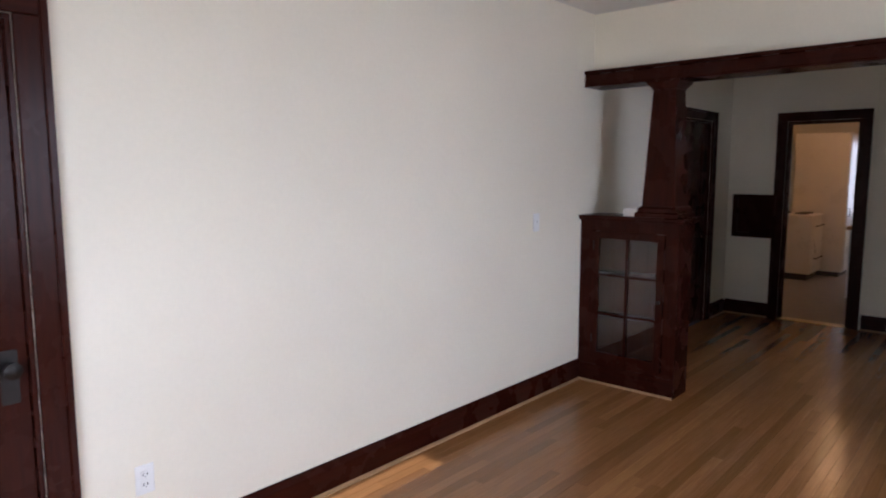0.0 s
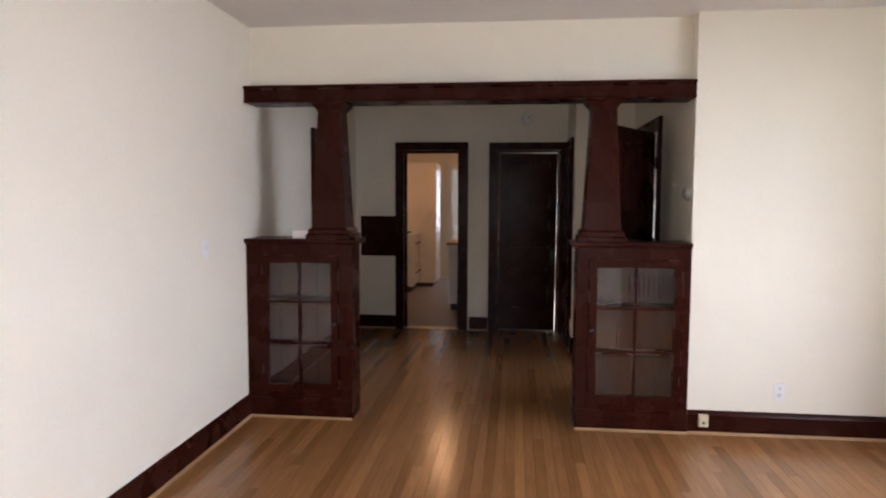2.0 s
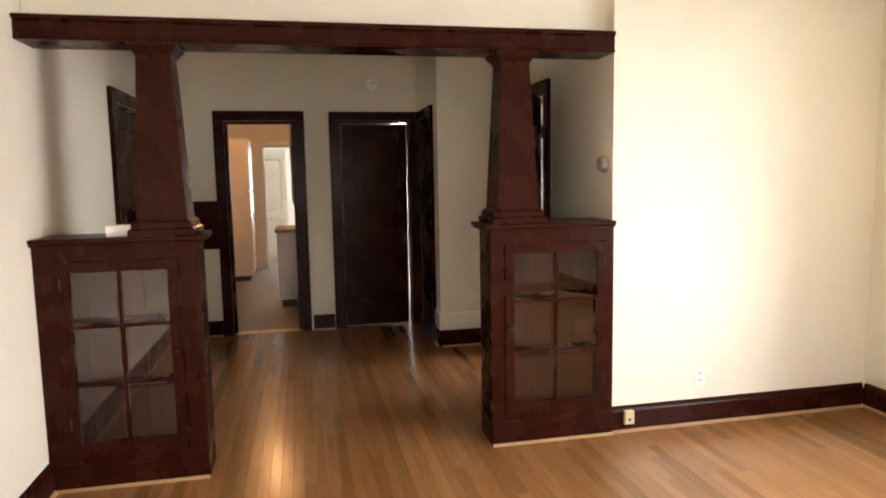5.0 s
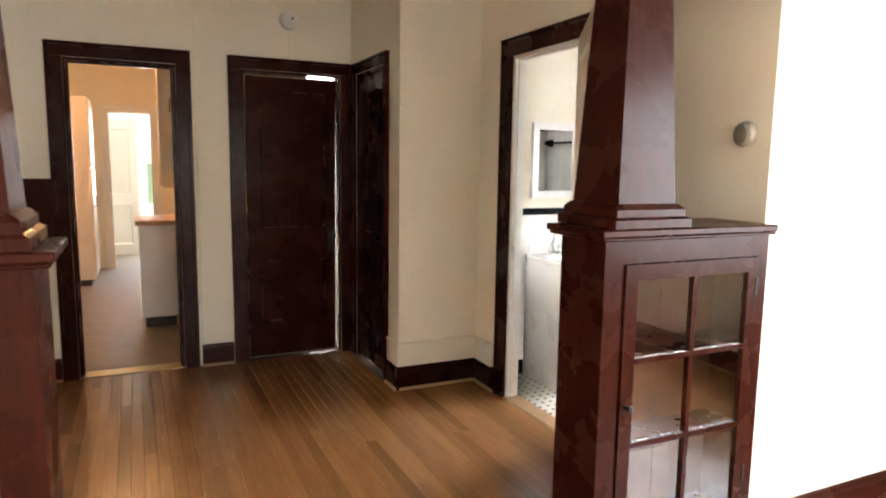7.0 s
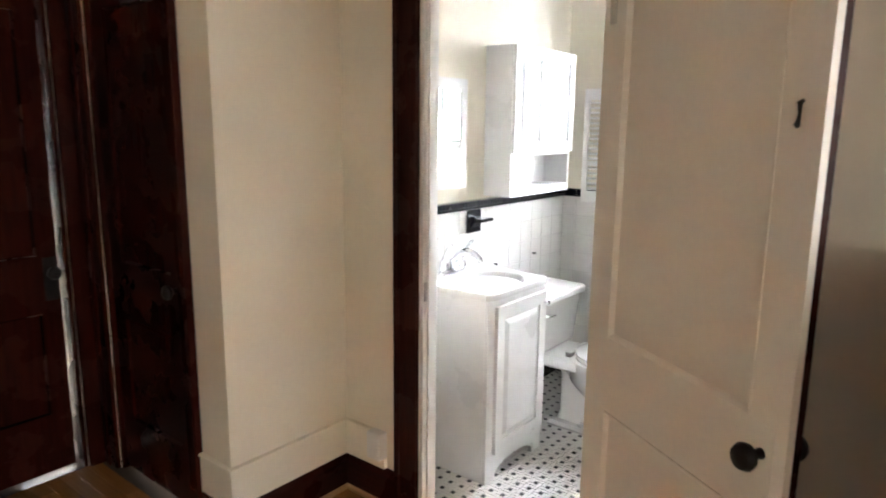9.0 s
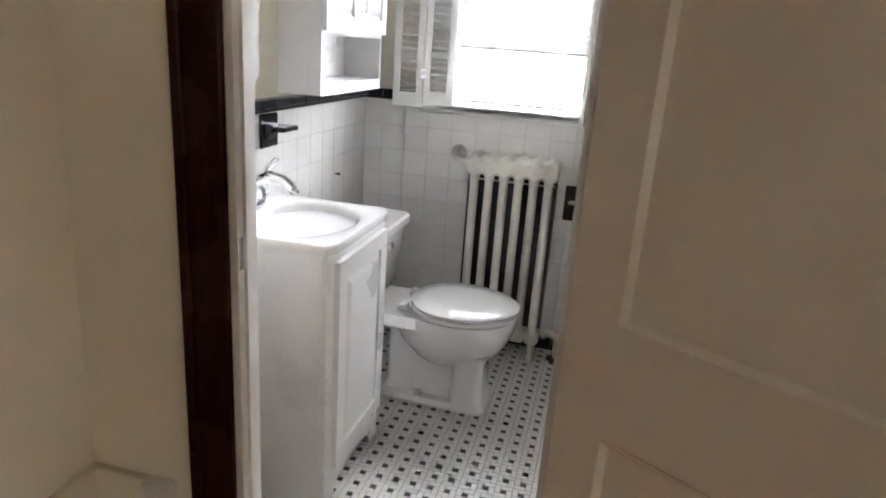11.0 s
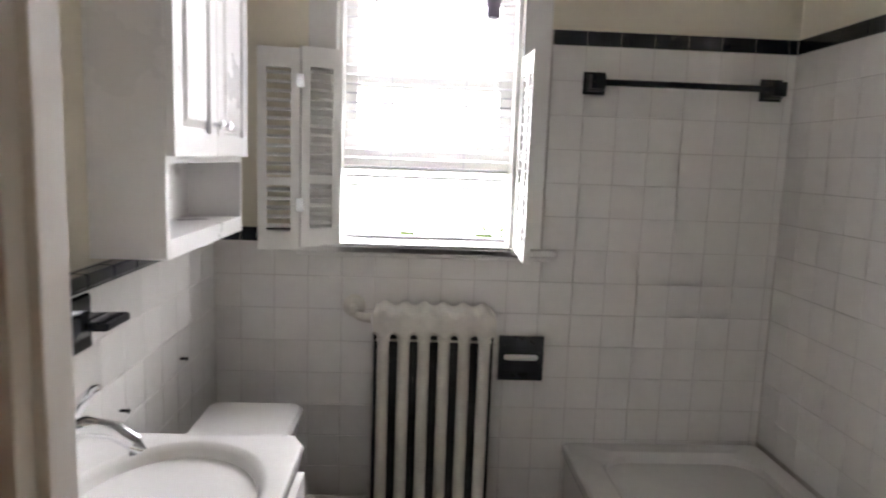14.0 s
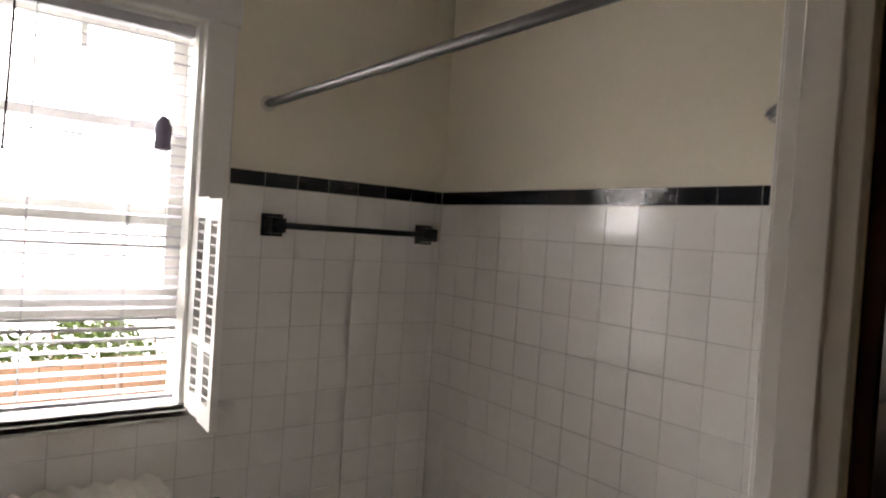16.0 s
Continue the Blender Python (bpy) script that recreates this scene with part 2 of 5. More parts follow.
setting("wall_partition", wall_grid("x", 2.92, 4.64, 0.0, 0.21, 0, CEIL), M_PLASTER, "cream painted plaster wall beside the colonnade", "wall")
setting("wall_header", wall_grid("x", 0.0, 2.92, 0.11, 0.21, 2.24, CEIL), M_PLASTER, "cream plaster header over the colonnade beam", "wall")
setting("wall_north", wall_grid("x", 0.0, 2.375, 3.10, 3.23, 0, CEIL, [(0.55, 1.19, 0, 2.03), (1.60, 2.29, 0, 2.03)]), M_PLASTER, "cream plaster back wall with two doorways", "wall")
setting("wall_closet", wall_grid("y", 2.13, 3.23, 2.375, 2.475, 0, CEIL, [(2.38, 2.98, 0, 2.03)]), M_PLASTER, "cream plaster closet wall with a doorway", "wall")
setting("wall_alcove", wall_grid("x", 2.475, 4.78, 2.13, 2.23, 0, CEIL), M_PLASTER, "cream plaster wall at the alcove corner", "wall")
setting("wall_bath_west", wall_grid("y", 0.21, 2.13, 2.92, 3.0, 0, CEIL, [(1.03, 1.735, 0, 2.03)]), M_PLASTER, "cream plaster wall with the bathroom doorway", "wall")
setting("wall_bath_east", wall_grid("y", 0.21, 2.108, 4.64, 4.78, 0, CEIL, [(1.13, 1.71, 1.06, 2.20)]), M_PLASTER, "cream plaster bathroom wall with a window", "wall")
setting("ceiling", boxes((-0.75, 4.80, -5.23, 10.0, CEIL, CEIL + 0.12)), M_CEIL, "off-white plaster ceiling with faint texture", "ceiling")
setting("subfloor", boxes((-0.75, 4.80, -5.23, 10.0, -0.12, -0.02)), M_GAP, "dark subfloor under the boards", "floor")
setting("wall_bath_north", wall_grid("x", 3.001, 4.639, 2.108, 2.129, 0, CEIL), M_PLASTER, "cream plaster bathroom wall above white tiles", "wall")
setting("wall_bath_south", wall_grid("x", 3.001, 4.639, 0.211, 0.228, 0, CEIL), M_PLASTER, "cream plaster bathroom wall above the tub tiles", "wall")
# Thin white sheet, out of view, added to bounce light onto the east side.
setting("bath_bounce_sheet", wall_grid("y", 0.231, 2.105, 3.0005, 3.004, 0.0, CEIL, [(0.90, 1.86, 0, 2.16)]), M_WHITE, "unseen white sheet added to bounce light in the bathroom", "wall")
# rooms behind the back wall
setting("wall_kitchen_west", wall_grid("y", 3.23, 9.9, -0.75, -0.6, 0, CEIL), M_PLASTER, "cream kitchen side wall", "wall")
setting("wall_kitchen_corner", wall_grid("x", -0.75, -0.15, 3.10, 3.23, 0, CEIL), M_PLASTER, "cream kitchen corner wall", "wall")
setting("wall_kitchen_north", wall_grid("x", -0.6, 1.98, 7.9, 8.0, 0, CEIL, [(0.62, 1.16, 0, 2.03)]), M_PLASTER, "cream kitchen end wall with a doorway", "wall")
setting("wall_porch_north", wall_grid("x", -0.6, 4.12, 9.9, 10.0, 0, CEIL, [(1.1, 1.9, 0.7, 2.1)]), M_WHITE, "white back porch wall with a window", "wall")
setting("wall_kitchen_east", wall_grid("y", 3.23, 9.9, 1.98, 2.08, 0, CEIL), M_PLASTER, "cream kitchen side wall", "wall")
setting("wall_room_east", wall_grid("y", 2.23, 9.9, 4.0, 4.12, 0, CEIL), M_PLASTER, "cream wall of the room behind the door", "wall")


# ---- trim ----
def baseboard(axis, a0, a1, p, side, h=0.15, label="dark-stained wooden baseboard with a pale shoe strip"):
    """A board along a wall face at p; side: the way that the face looks (+1 or -1)."""
    d = 0.02 * side
    prof = [(p, 0.0), (p + d, 0.0), (p + d, h - 0.03), (p + d * 0.75, h - 0.018), (p + d * 0.6, h - 0.006), (p + d * 0.3, h), (p, h)]
    bm = bmesh.new()
    if axis == "x":
        prism(bm, prof, "x", a0, a1)
    else:
        prism(bm, [(u, v) for u, v in prof], "y", a0, a1)
    ob = setting("baseboard", bm, M_DARK_X if axis == "x" else M_DARK_Y, label, "baseboard")
    q = [(p + d, 0.0), (p + d + 0.014 * side, 0.0), (p + d + 0.013 * side, 0.007), (p + d + 0.008 * side, 0.013), (p + d, 0.016)]
    part("shoe_strip", prism(bmesh.new(), q, axis, a0, a1), M_SHOE, ob, "pale unstained shoe strip")
    return ob


baseboard("y", -5.1, -4.45, 0.0, 1)
baseboard("y", -3.48, -0.001, 0.0, 1)
baseboard("y", 0.21, 1.43, 0.0, 1)
baseboard("y", 2.61, 3.08, 0.0, 1)
baseboard("x", 0.02, 0.455, 3.10, -1)
baseboard("x", 1.30, 1.51, 3.10, -1)
baseboard("y", 2.11, 2.30, 2.375, -1)
baseboard("x", 2.375, 2.90, 2.13, -1)
baseboard("y", 1.842, 2.13, 2.92, -1)
baseboard("y", 0.21, 0.92, 2.92, -1)
baseboard("x", 2.925, 4.62, 0.0, -1)
baseboard("y", -5.1, -0.02, 4.64, -1)


def casing(parent, axis, a0, a1, p, side, h=2.03, w=0.088, mat=None):
    """Boards round a doorway on one face of a wall: two uprights and a head, with a raised outer band."""
    mu, mh = (M_DARK, M_DARK_X if axis == "x" else M_DARK_Y) if mat is None else (mat, mat)

    def slab(u0, u1, z0, z1, t):
        lo, hi = sorted((p, p + t * side))
        return (u0, u1, lo, hi, z0, z1) if axis == "x" else (lo, hi, u0, u1, z0, z1)
    for u0, u1, band in ((a0 - w, a0, (a0 - w - 0.004, a0 - w + 0.02)), (a1, a1 + w, (a1 + w - 0.02, a1 + w + 0.004))):
        part("casing_upright", boxes(slab(u0, u1, 0, h, 0.02), slab(*band, 0, h + w * 0.8, 0.03), bevel=0.003), mu, parent)
    part("casing_head", boxes(slab(a0 - w, a1 + w, h + 0.001, h + w - 0.02, 0.021), slab(a0 - w - 0.004, a1 + w + 0.004, h + w - 0.02, h + w, 0.032), bevel=0.003), mh, parent)


def jamb(parent, axis, a0, a1, p0, p1, h=2.03, mat=None, t=0.018, stop=0.011):
    mat = mat or M_DARK
    q0, q1 = p0 + 0.001, p1 - 0.001
    mid = (q0 + q1) / 2
    for u, s in ((a0, 1), (a1, -1)):
        lo, hi = sorted((u + 0.001 * s, u + t * s))
        lo2, hi2 = sorted((u + t * s, u + (t + stop) * s))
        r = [(lo, hi, q0, q1, 0, h - t), (lo2, hi2, mid - 0.018, mid + 0.018, 0, h - t - stop)]
        part("jamb", boxes(*[x if axis == "x" else (x[2], x[3], x[0], x[1], x[4], x[5]) for x in r], bevel=0.001), mat, parent)
    r = [(a0 + 0.001, a1 - 0.001, q0, q1, h - t, h - 0.001), (a0 + t, a1 - t, mid - 0.018, mid + 0.018, h - t - stop, h - t)]
    part("jamb_head", boxes(*[x if axis == "x" else (x[2], x[3], x[0], x[1], x[4], x[5]) for x in r]), mat, parent)


def doorway(name, label):
    return tagged(thing(name, label, "door"), kind="structure")


def leaf_side(parent, name, w, h, y0, y1, panels, mat, flip, label=""):
    """One face of a door leaf: stiles and rails with sunk panels. flip: the face looks to +y."""
    leaf = part(name, wall_grid("x", 0, w, y0, y1, 0.0, h, panels), mat, parent, label)
    for a0, a1, b0, b1 in panels:
        d = (y1 - y0) * 0.5
        f, k = (y1, -1) if flip else (y0, 1)

        def loop(q, y):
            return [(a0 + q, y, b0 + q), (a1 - q, y, b0 + q), (a1 - q, y, b1 - q), (a0 + q, y, b1 - q)]
        part("panel", rings(bmesh.new(), [loop(0.0004, f + k * (y1 - y0)), loop(0.0004, f - k * 0.002), loop(0.006, f - k * 0.003), loop(0.010, f + k * 0.001), loop(0.017, f + k * d), loop(0.024, f + k * d)]), mat, leaf)
    return leaf


def knob(parent, x, z, y, side, mat, label="round door knob", plate=None):
    """A round knob on a plate; side: the way that it sticks out in y."""
    k = part("door_knob", lathe(bmesh.new(), (x, y, z), [(0.012, 0), (0.010, 0.02 * side), (0.012, 0.028 * side), (0.026, 0.036 * side), (0.029, 0.047 * side), (0.024, 0.058 * side), (0.008, 0.063 * side)], "y"), mat, parent, label, True)
    lo, hi = sorted((y, y + 0.004 * side))
    part("key_plate", boxes((x - 0.026, x + 0.026, lo, hi, z - 0.12, z + 0.06), bevel=0.0015), plate or mat, k)
    return k


# kitchen doorway in the back wall, its leaf folded back inside
d = doorway("door_1", "dark-stained doorway casing to the kitchen, open")
casing(d, "x", 0.55, 1.19, 3.10, -1)
jamb(d, "x", 0.55, 1.19, 3.10, 3.23)
part("threshold", boxes((0.55, 1.19, 3.10, 3.23, 0.0, 0.006), bevel=0.002), surface("brass_strip", (0.6, 0.45, 0.2), 0.35, 0.15, 10, 60, 0.1, 0.9), d, "worn brass threshold strip")

# closed two-panel door beside it, a little ajar
d = doorway("door_2", "dark-stained two-panel wooden door standing slightly ajar")
casing(d, "x", 1.60, 2.29, 3.10, -1, w=0.082)
jamb(d, "x", 1.60, 2.29, 3.10, 3.23, stop=0.002)
leaf_root = part("leaf", wall_grid("x", 0, 0.634, -0.018, 0.018, 0.0, 1.975, [(0.09, 0.555, 0.93, 1.88), (0.09, 0.555, 0.25, 0.69)]), M_DARK, d)
leaf_root.matrix_basis = pose(1.622, 3.135, 0.020, 0, 0.35, 2.5)
for b0, b1 in ((0.93, 1.88), (0.25, 0.69)):
    part("panel", boxes((0.09, 0.555, 0.002, 0.009, b0, b1), (0.097, 0.548, -0.011, 0.002, b0 + 0.007, b1 - 0.007), bevel=0.002), M_DARK, leaf_root)
knob(leaf_root, 0.60, 0.86, -0.018, -1, M_BLACKMETAL, "dark metal door knob on a long plate")

# closet door in the side wall
d = doorway("door_3", "dark-stained narrow closet door, closed")
casing(d, "y", 2.38, 2.98, 2.375, -1, w=0.07)
jamb(d, "y", 2.38, 2.98, 2.375, 2.475)
leaf = part("leaf", wall_grid("y", 2.40, 2.96, 2.395, 2.43, 0.012, 2.005, [(2.49, 2.87, 0.93, 1.90), (2.49, 2.87, 0.25, 0.69)]), M_DARK, d)
for b0, b1 in ((0.93, 1.90), (0.25, 0.69)):
    part("panel", boxes((2.416, 2.424, 2.49, 2.87, b0, b1), (2.402, 2.416, 2.497, 2.863, b0 + 0.007, b1 - 0.007), bevel=0.002), M_DARK, leaf)
k = part("door_knob", lathe(bmesh.new(), (2.395, 2.445, 0.88), [(0.012, 0), (0.010, -0.02), (0.027, -0.036), (0.027, -0.05), (0.008, -0.058)], "x"), M_BLACKMETAL, leaf, "", True)

# front door in the west wall of the hall
d = doorway("door_4", "dark-stained wide entry door, closed")
casing(d, "y", 1.52, 2.52, 0.0, 1)
jamb(d, "y", 1.52, 2.52, -0.15, 0.0)
leaf = part("leaf", wall_grid("y", 1.54, 2.50, -0.07, -0.03, 0.01, 2.005, [(1.66, 2.38, 1.0, 1.88), (1.66, 2.38, 0.25, 0.78)]), M_DARK, d)
for b0, b1 in ((1.0, 1.88), (0.25, 0.78)):
    part("panel", boxes((-0.06, -0.042, 1.66, 2.38, b0, b1)), M_DARK, leaf)
part("door_knob", lathe(bmesh.new(), (-0.03, 2.44, 0.88), [(0.024, 0), (0.024, 0.004), (0.010, 0.008), (0.010, 0.03), (0.027, 0.042), (0.028, 0.054), (0.01, 0.064)], "x"), M_CHROME, leaf, "bright metal door knob", True)
part("deadbolt", lathe(bmesh.new(), (-0.03, 2.44, 1.10), [(0.028, 0), (0.028, 0.012), (0.018, 0.018), (0.004, 0.02)], "x"), M_BLACKMETAL, leaf, "", True)

# door in the west wall of the living room
d = doorway("door_5", "dark-stained panelled wooden door, closed")
casing(d, "y", -4.36, -3.57, 0.0, 1, w=0.095)
jamb(d, "y", -4.36, -3.57, -0.15, 0.0)
leaf = part("leaf", wall_grid("y", -4.34, -3.59, -0.06, -0.02, 0.01, 2.005, [(-4.23, -3.70, 0.93, 1.90), (-4.23, -3.70, 0.25, 0.69)]), M_DARK, d)
for b0, b1 in ((0.93, 1.90), (0.25, 0.69)):
    part("panel", boxes((-0.05, -0.032, -4.23, -3.70, b0, b1)), M_DARK, leaf)
k = part("door_knob", lathe(bmesh.new(), (-0.02, -3.645, 0.90), [(0.012, 0), (0.010, 0.02), (0.027, 0.036), (0.028, 0.05), (0.008, 0.06)], "x"), M_BLACKMETAL, leaf, "dark metal knob", True)
part("key_plate", boxes((-0.02, -0.016, -3.672, -3.618, 0.78, 0.96), bevel=0.001), M_BLACKMETAL, k)

# bathroom doorway, the leaf swung out into the hall
d = doorway("door_6", "bathroom doorway, dark outside and white inside, open")
casing(d, "y", 1.03, 1.735, 2.92, -1, w=0.10)
casing(d, "y", 1.015, 1.75, 3.0, 1, mat=M_WHITE)
jamb(d, "y", 1.03, 1.735, 2.92, 3.0, mat=M_WHITE, t=0.016, stop=0.009)
part("threshold", prism(bmesh.new(), [(2.90, 0.0), (2.91, 0.012), (3.0, 0.014), (3.02, 0.004)], "y", 1.03, 1.735), M_SHOE, d, "worn wooden threshold")
part("strike_plate", boxes((2.925, 2.942, 1.7175, 1.719, 0.86, 0.93)), M_CHROME, d)
leaf = thing("bathroom_door", "two-panel bathroom door, cream painted inside, swung open into the hall", "door")
leaf.matrix_basis = pose(2.885, 1.02, 0.012, 0, 0, 90 + 148)
leaf_side(leaf, "painted_face", 0.70, 1.995, -0.036, -0.018, ((0.095, 0.605, 0.905, 1.895), (0.095, 0.605, 0.25, 0.70)), M_DOORWHITE, False, "cream painted face")
leaf_side(leaf, "stained_face", 0.70, 1.995, -0.018, 0.0, ((0.095, 0.605, 0.905, 1.895), (0.095, 0.605, 0.25, 0.70)), M_DARK, True, "dark-stained face")
knob(leaf, 0.645, 0.845, -0.036, -1, M_BLACKMETAL, "dark worn metal knob with a painted plate", M_DOORWHITE)
knob(leaf, 0.645, 0.845, 0.0, 1, M_BLACKMETAL, "dark metal knob")
part("hook", tube(bmesh.new(), [(0.656, -0.041, 1.520), (0.656, -0.048, 1.516), (0.656, -0.0475, 1.508), (0.656, -0.046, 1.498), (0.656, -0.0475, 1.486), (0.656, -0.050, 1.478), (0.656, -0.047, 1.474)], [0.004, 0.0055, 0.004, 0.003, 0.004, 0.0055, 0.004], 7), M_BLACKMETAL, leaf, "small metal coat hook", True)
part("latch_plate", boxes((0.03, 0.055, -0.040, -0.036, 1.73, 1.79)), M_CHROME, leaf)
part("latch_plate", boxes((0.56, 0.60, -0.040, -0.036, 1.76, 1.82)), surface("tarnished_plate", (0.35, 0.33, 0.29), 0.5, 0.2, 20, 80, 0.1, 0.6), leaf)
for z in (0.25, 1.72):
    part("hinge", lathe(bmesh.new(), (-0.008, 0.006, z), [(0.007, 0), (0.007, 0.09), (0.003, 0.096)], "z", 10), M_BLACKMETAL, leaf, "", True)

# ---- colonnade ----
beam = tagged(thing("colonnade_beam", "dark-stained wooden beam spanning the colonnade", "beam"), kind="structure")
part("beam_board", boxes((0.001, 2.919, -0.015, 0.205, 2.14, 2.215), bevel=0.004), M_DARK_X, beam)
part("beam_cap", boxes((0.001, 2.919, -0.03, 0.22, 2.215, 2.239), bevel=0.005), M_DARK_X, beam)
part("beam_bead", boxes((0.001, 2.919, -0.023, 0.213, 2.128, 2.142), bevel=0.004), M_DARK_X, beam)


def column(x, y, z0, z1, label):
    """A square tapered column with a stepped base and cap."""
    c = thing("column", label, "column", "colonnade columns", (x, y, z0))
    h = z1 - z0

    def sq(r, z):
        return [(-r, -r, z), (r, -r, z), (r, r, z), (-r, r, z)]
    part("base", rings(bmesh.new(), [sq(0.148, 0.0), sq(0.150, 0.003), sq(0.150, 0.028), sq(0.140, 0.034), sq(0.136, 0.036), sq(0.136, 0.058), sq(0.124, 0.070), sq(0.118, 0.074)]), M_DARK, c)
    part("shaft", rings(bmesh.new(), [sq(0.113, 0.072), sq(0.114, 0.075), sq(0.076, h - 0.03), sq(0.076, h - 0.029)]), M_DARK, c)
    part("cap", rings(bmesh.new(), [sq(0.079, h - 0.055), sq(0.083, h - 0.053), sq(0.084, h - 0.045), sq(0.096, h - 0.032), sq(0.108, h - 0.016), sq(0.112, h - 0.014), sq(0.112, h - 0.001)]), M_DARK, c)
    return c


column(0.578, 0.093, 1.226, 2.128, "tapered dark-stained square wooden column on a cabinet")
column(2.366, 0.093, 1.226, 2.128, "tapered dark-stained square wooden column on a cabinet")


def bookcase(name, x0, x1, knob_at, inner, label):
    """A low colonnade cabinet with one six-light glazed door and two shelves."""
    c = thing(name, label, "cabinet", "colonnade cabinets", (x0, 0, 0))
    w, D, H = x1 - x0, 0.205, 1.19
    t = 0.03
    fr = [(0, t, 0.0, D, 0, H), (w - t, w, 0.0, D, 0, H), (t, w - t, D - 0.02, D, 0, H), (t, w - t, 0.0, D - 0.02, 0.13, 0.16), (t, w - t, 0.0, D - 0.02, H - 0.03, H)]
    for nm, r in zip(("side_panel", "side_panel", "back_panel", "floor_panel", "top_panel"), fr):
        part(nm, boxes(r), M_DARK, c)
    s0, s1 = (0.10, w - 0.09) if inner == "r" else (0.075, w - 0.045)
    part("face_frame", wall_grid("x", 0.0, w, -0.022, 0.0, 0.0, H, [(s0, s1, 0.165, 1.115)]), M_DARK, c)
    part("plinth", boxes((0.0, w, -0.034, -0.0225, 0.0, 0.135), bevel=0.004), M_DARK_X, c)
    part("shoe_strip", prism(bmesh.new(), [(-0.034, 0.0), (-0.046, 0.0), (-0.044, 0.009), (-0.034, 0.014)], "x", 0.0, w), M_SHOE, c, "pale shoe strip")
    part("top", boxes((-0.001 if inner == "r" else -0.032, w + (0.032 if inner == "r" else -0.001), -0.052, D + 0.03, H, H + 0.012), (0.0 if inner == "r" else -0.04, w + (0.04 if inner == "r" else -0.002), -0.06, D + 0.038, H + 0.012, H + 0.035), bevel=0.004), M_DARK_X, c)
    a0, a1, b0, b1 = s0 + 0.003, s1 - 0.003, 0.168, 1.112
    st = 0.05
    g0, g1, k0, k1 = a0 + st, a1 - st, b0 + st + 0.015, b1 - st
    m = (g0 + g1) / 2
    hz = [k0 + (k1 - k0) * f for f in (0.345, 0.685)]
    holes = []
    for u0, u1 in ((g0, m - 0.009), (m + 0.009, g1)):
        for v0, v1 in ((k0, hz[0] - 0.009), (hz[0] + 0.009, hz[1] - 0.009), (hz[1] + 0.009, k1)):
            holes.append((u0, u1, v0, v1))
    door = part("door", wall_grid("x", a0, a1, -0.030, -0.008, b0, b1, holes), M_DARK, c, "six-light glazed door")
    for u0, u1, v0, v1 in holes:
        p = part("pane", boxes((u0 + 0.0005, u1 - 0.0005, -0.020, -0.017, v0 + 0.0005, v1 - 0.0005)), M_GLASS, door, "clear glass pane")
        p.visible_shadow = False
    kx = a0 + 0.022 if knob_at == "l" else a1 - 0.022
    part("knob", lathe(bmesh.new(), (kx, -0.030, 0.655), [(0.009, 0), (0.006, -0.006), (0.006, -0.014), (0.012, -0.020), (0.012, -0.027), (0.004, -0.031)], "y", 12), M_BLACKMETAL, door, "small dark metal knob", True)
    hx = a1 - 0.012 if knob_at == "l" else a0 + 0.004
    for z in (0.30, 0.98):
        part("hinge", boxes((hx, hx + 0.008, -0.034, -0.030, z, z + 0.06)), M_BLACKMETAL, door)
    for z in (0.475, 0.79):
        part("shelf", boxes((t, w - t, 0.012, D - 0.022, z, z + 0.02)), M_DARK_X, c)
    for k in range(5):
        u = t + (w - 2 * t) * k / 5
        part("back_board", boxes((u + 0.001, u + (w - 2 * t) / 5 - 0.001, D - 0.030, D - 0.021, 0.16, H - 0.03)), M_BACK, c)
    return c


M_BACK = wood("cabinet_lining", (0.028, 0.009, 0.005), (0.085, 0.03, 0.015), 0.5, (14, 14, 1), 0.0)
bookcase("bookcase", 0.001, 0.73, "r", "r", "low dark-stained bookcase with a glazed six-light door, empty")
bookcase("bookcase", 2.21, 2.919, "l", "l", "low dark-stained bookcase with a glazed six-light door beside the wall")

box_white = thing("white_box", "small white card box lying on the bookcase", "box", at=(0.378, 0.03, 1.226))
part("carton", boxes((-0.055, 0.055, -0.04, 0.05, 0.0, 0.045), bevel=0.002), M_PLASTIC, box_white)
part("lid", boxes((-0.056, 0.056, -0.041, 0.051, 0.0445, 0.052), bevel=0.002), M_PLASTIC, box_white)


# ---- fittings on the walls ----
def outlet(axis, a, p, side, z, label="white duplex power outlet on the wall"):
    o = thing("power_outlet", label, "outlet", at=(a, p, z) if axis == "x" else (p, a, z))
    if axis == "x":
        o.rotation_euler = (0, 0, 0 if side < 0 else math.pi)
    else:
        o.rotation_euler = (0, 0, -math.pi / 2 if side < 0 else math.pi / 2)
    part("cover_plate", boxes((-0.036, 0.036, -0.006, 0.0, -0.058, 0.058), bevel=0.003), M_PLASTIC, o)
    for dz in (-0.02, 0.02):
        s = part("socket", boxes((-0.017, 0.017, -0.009, -0.006, dz - 0.014, dz + 0.014), bevel=0.002), M_PLASTIC, o)
        part("slot", boxes((-0.009, -0.006, -0.0105, -0.009, dz - 0.003, dz + 0.007), (0.006, 0.009, -0.0105, -0.009, dz - 0.003, dz + 0.007), (-0.002, 0.002, -0.0105, -0.009, dz - 0.010, dz - 0.006)), M_SLOT, s)
    return o


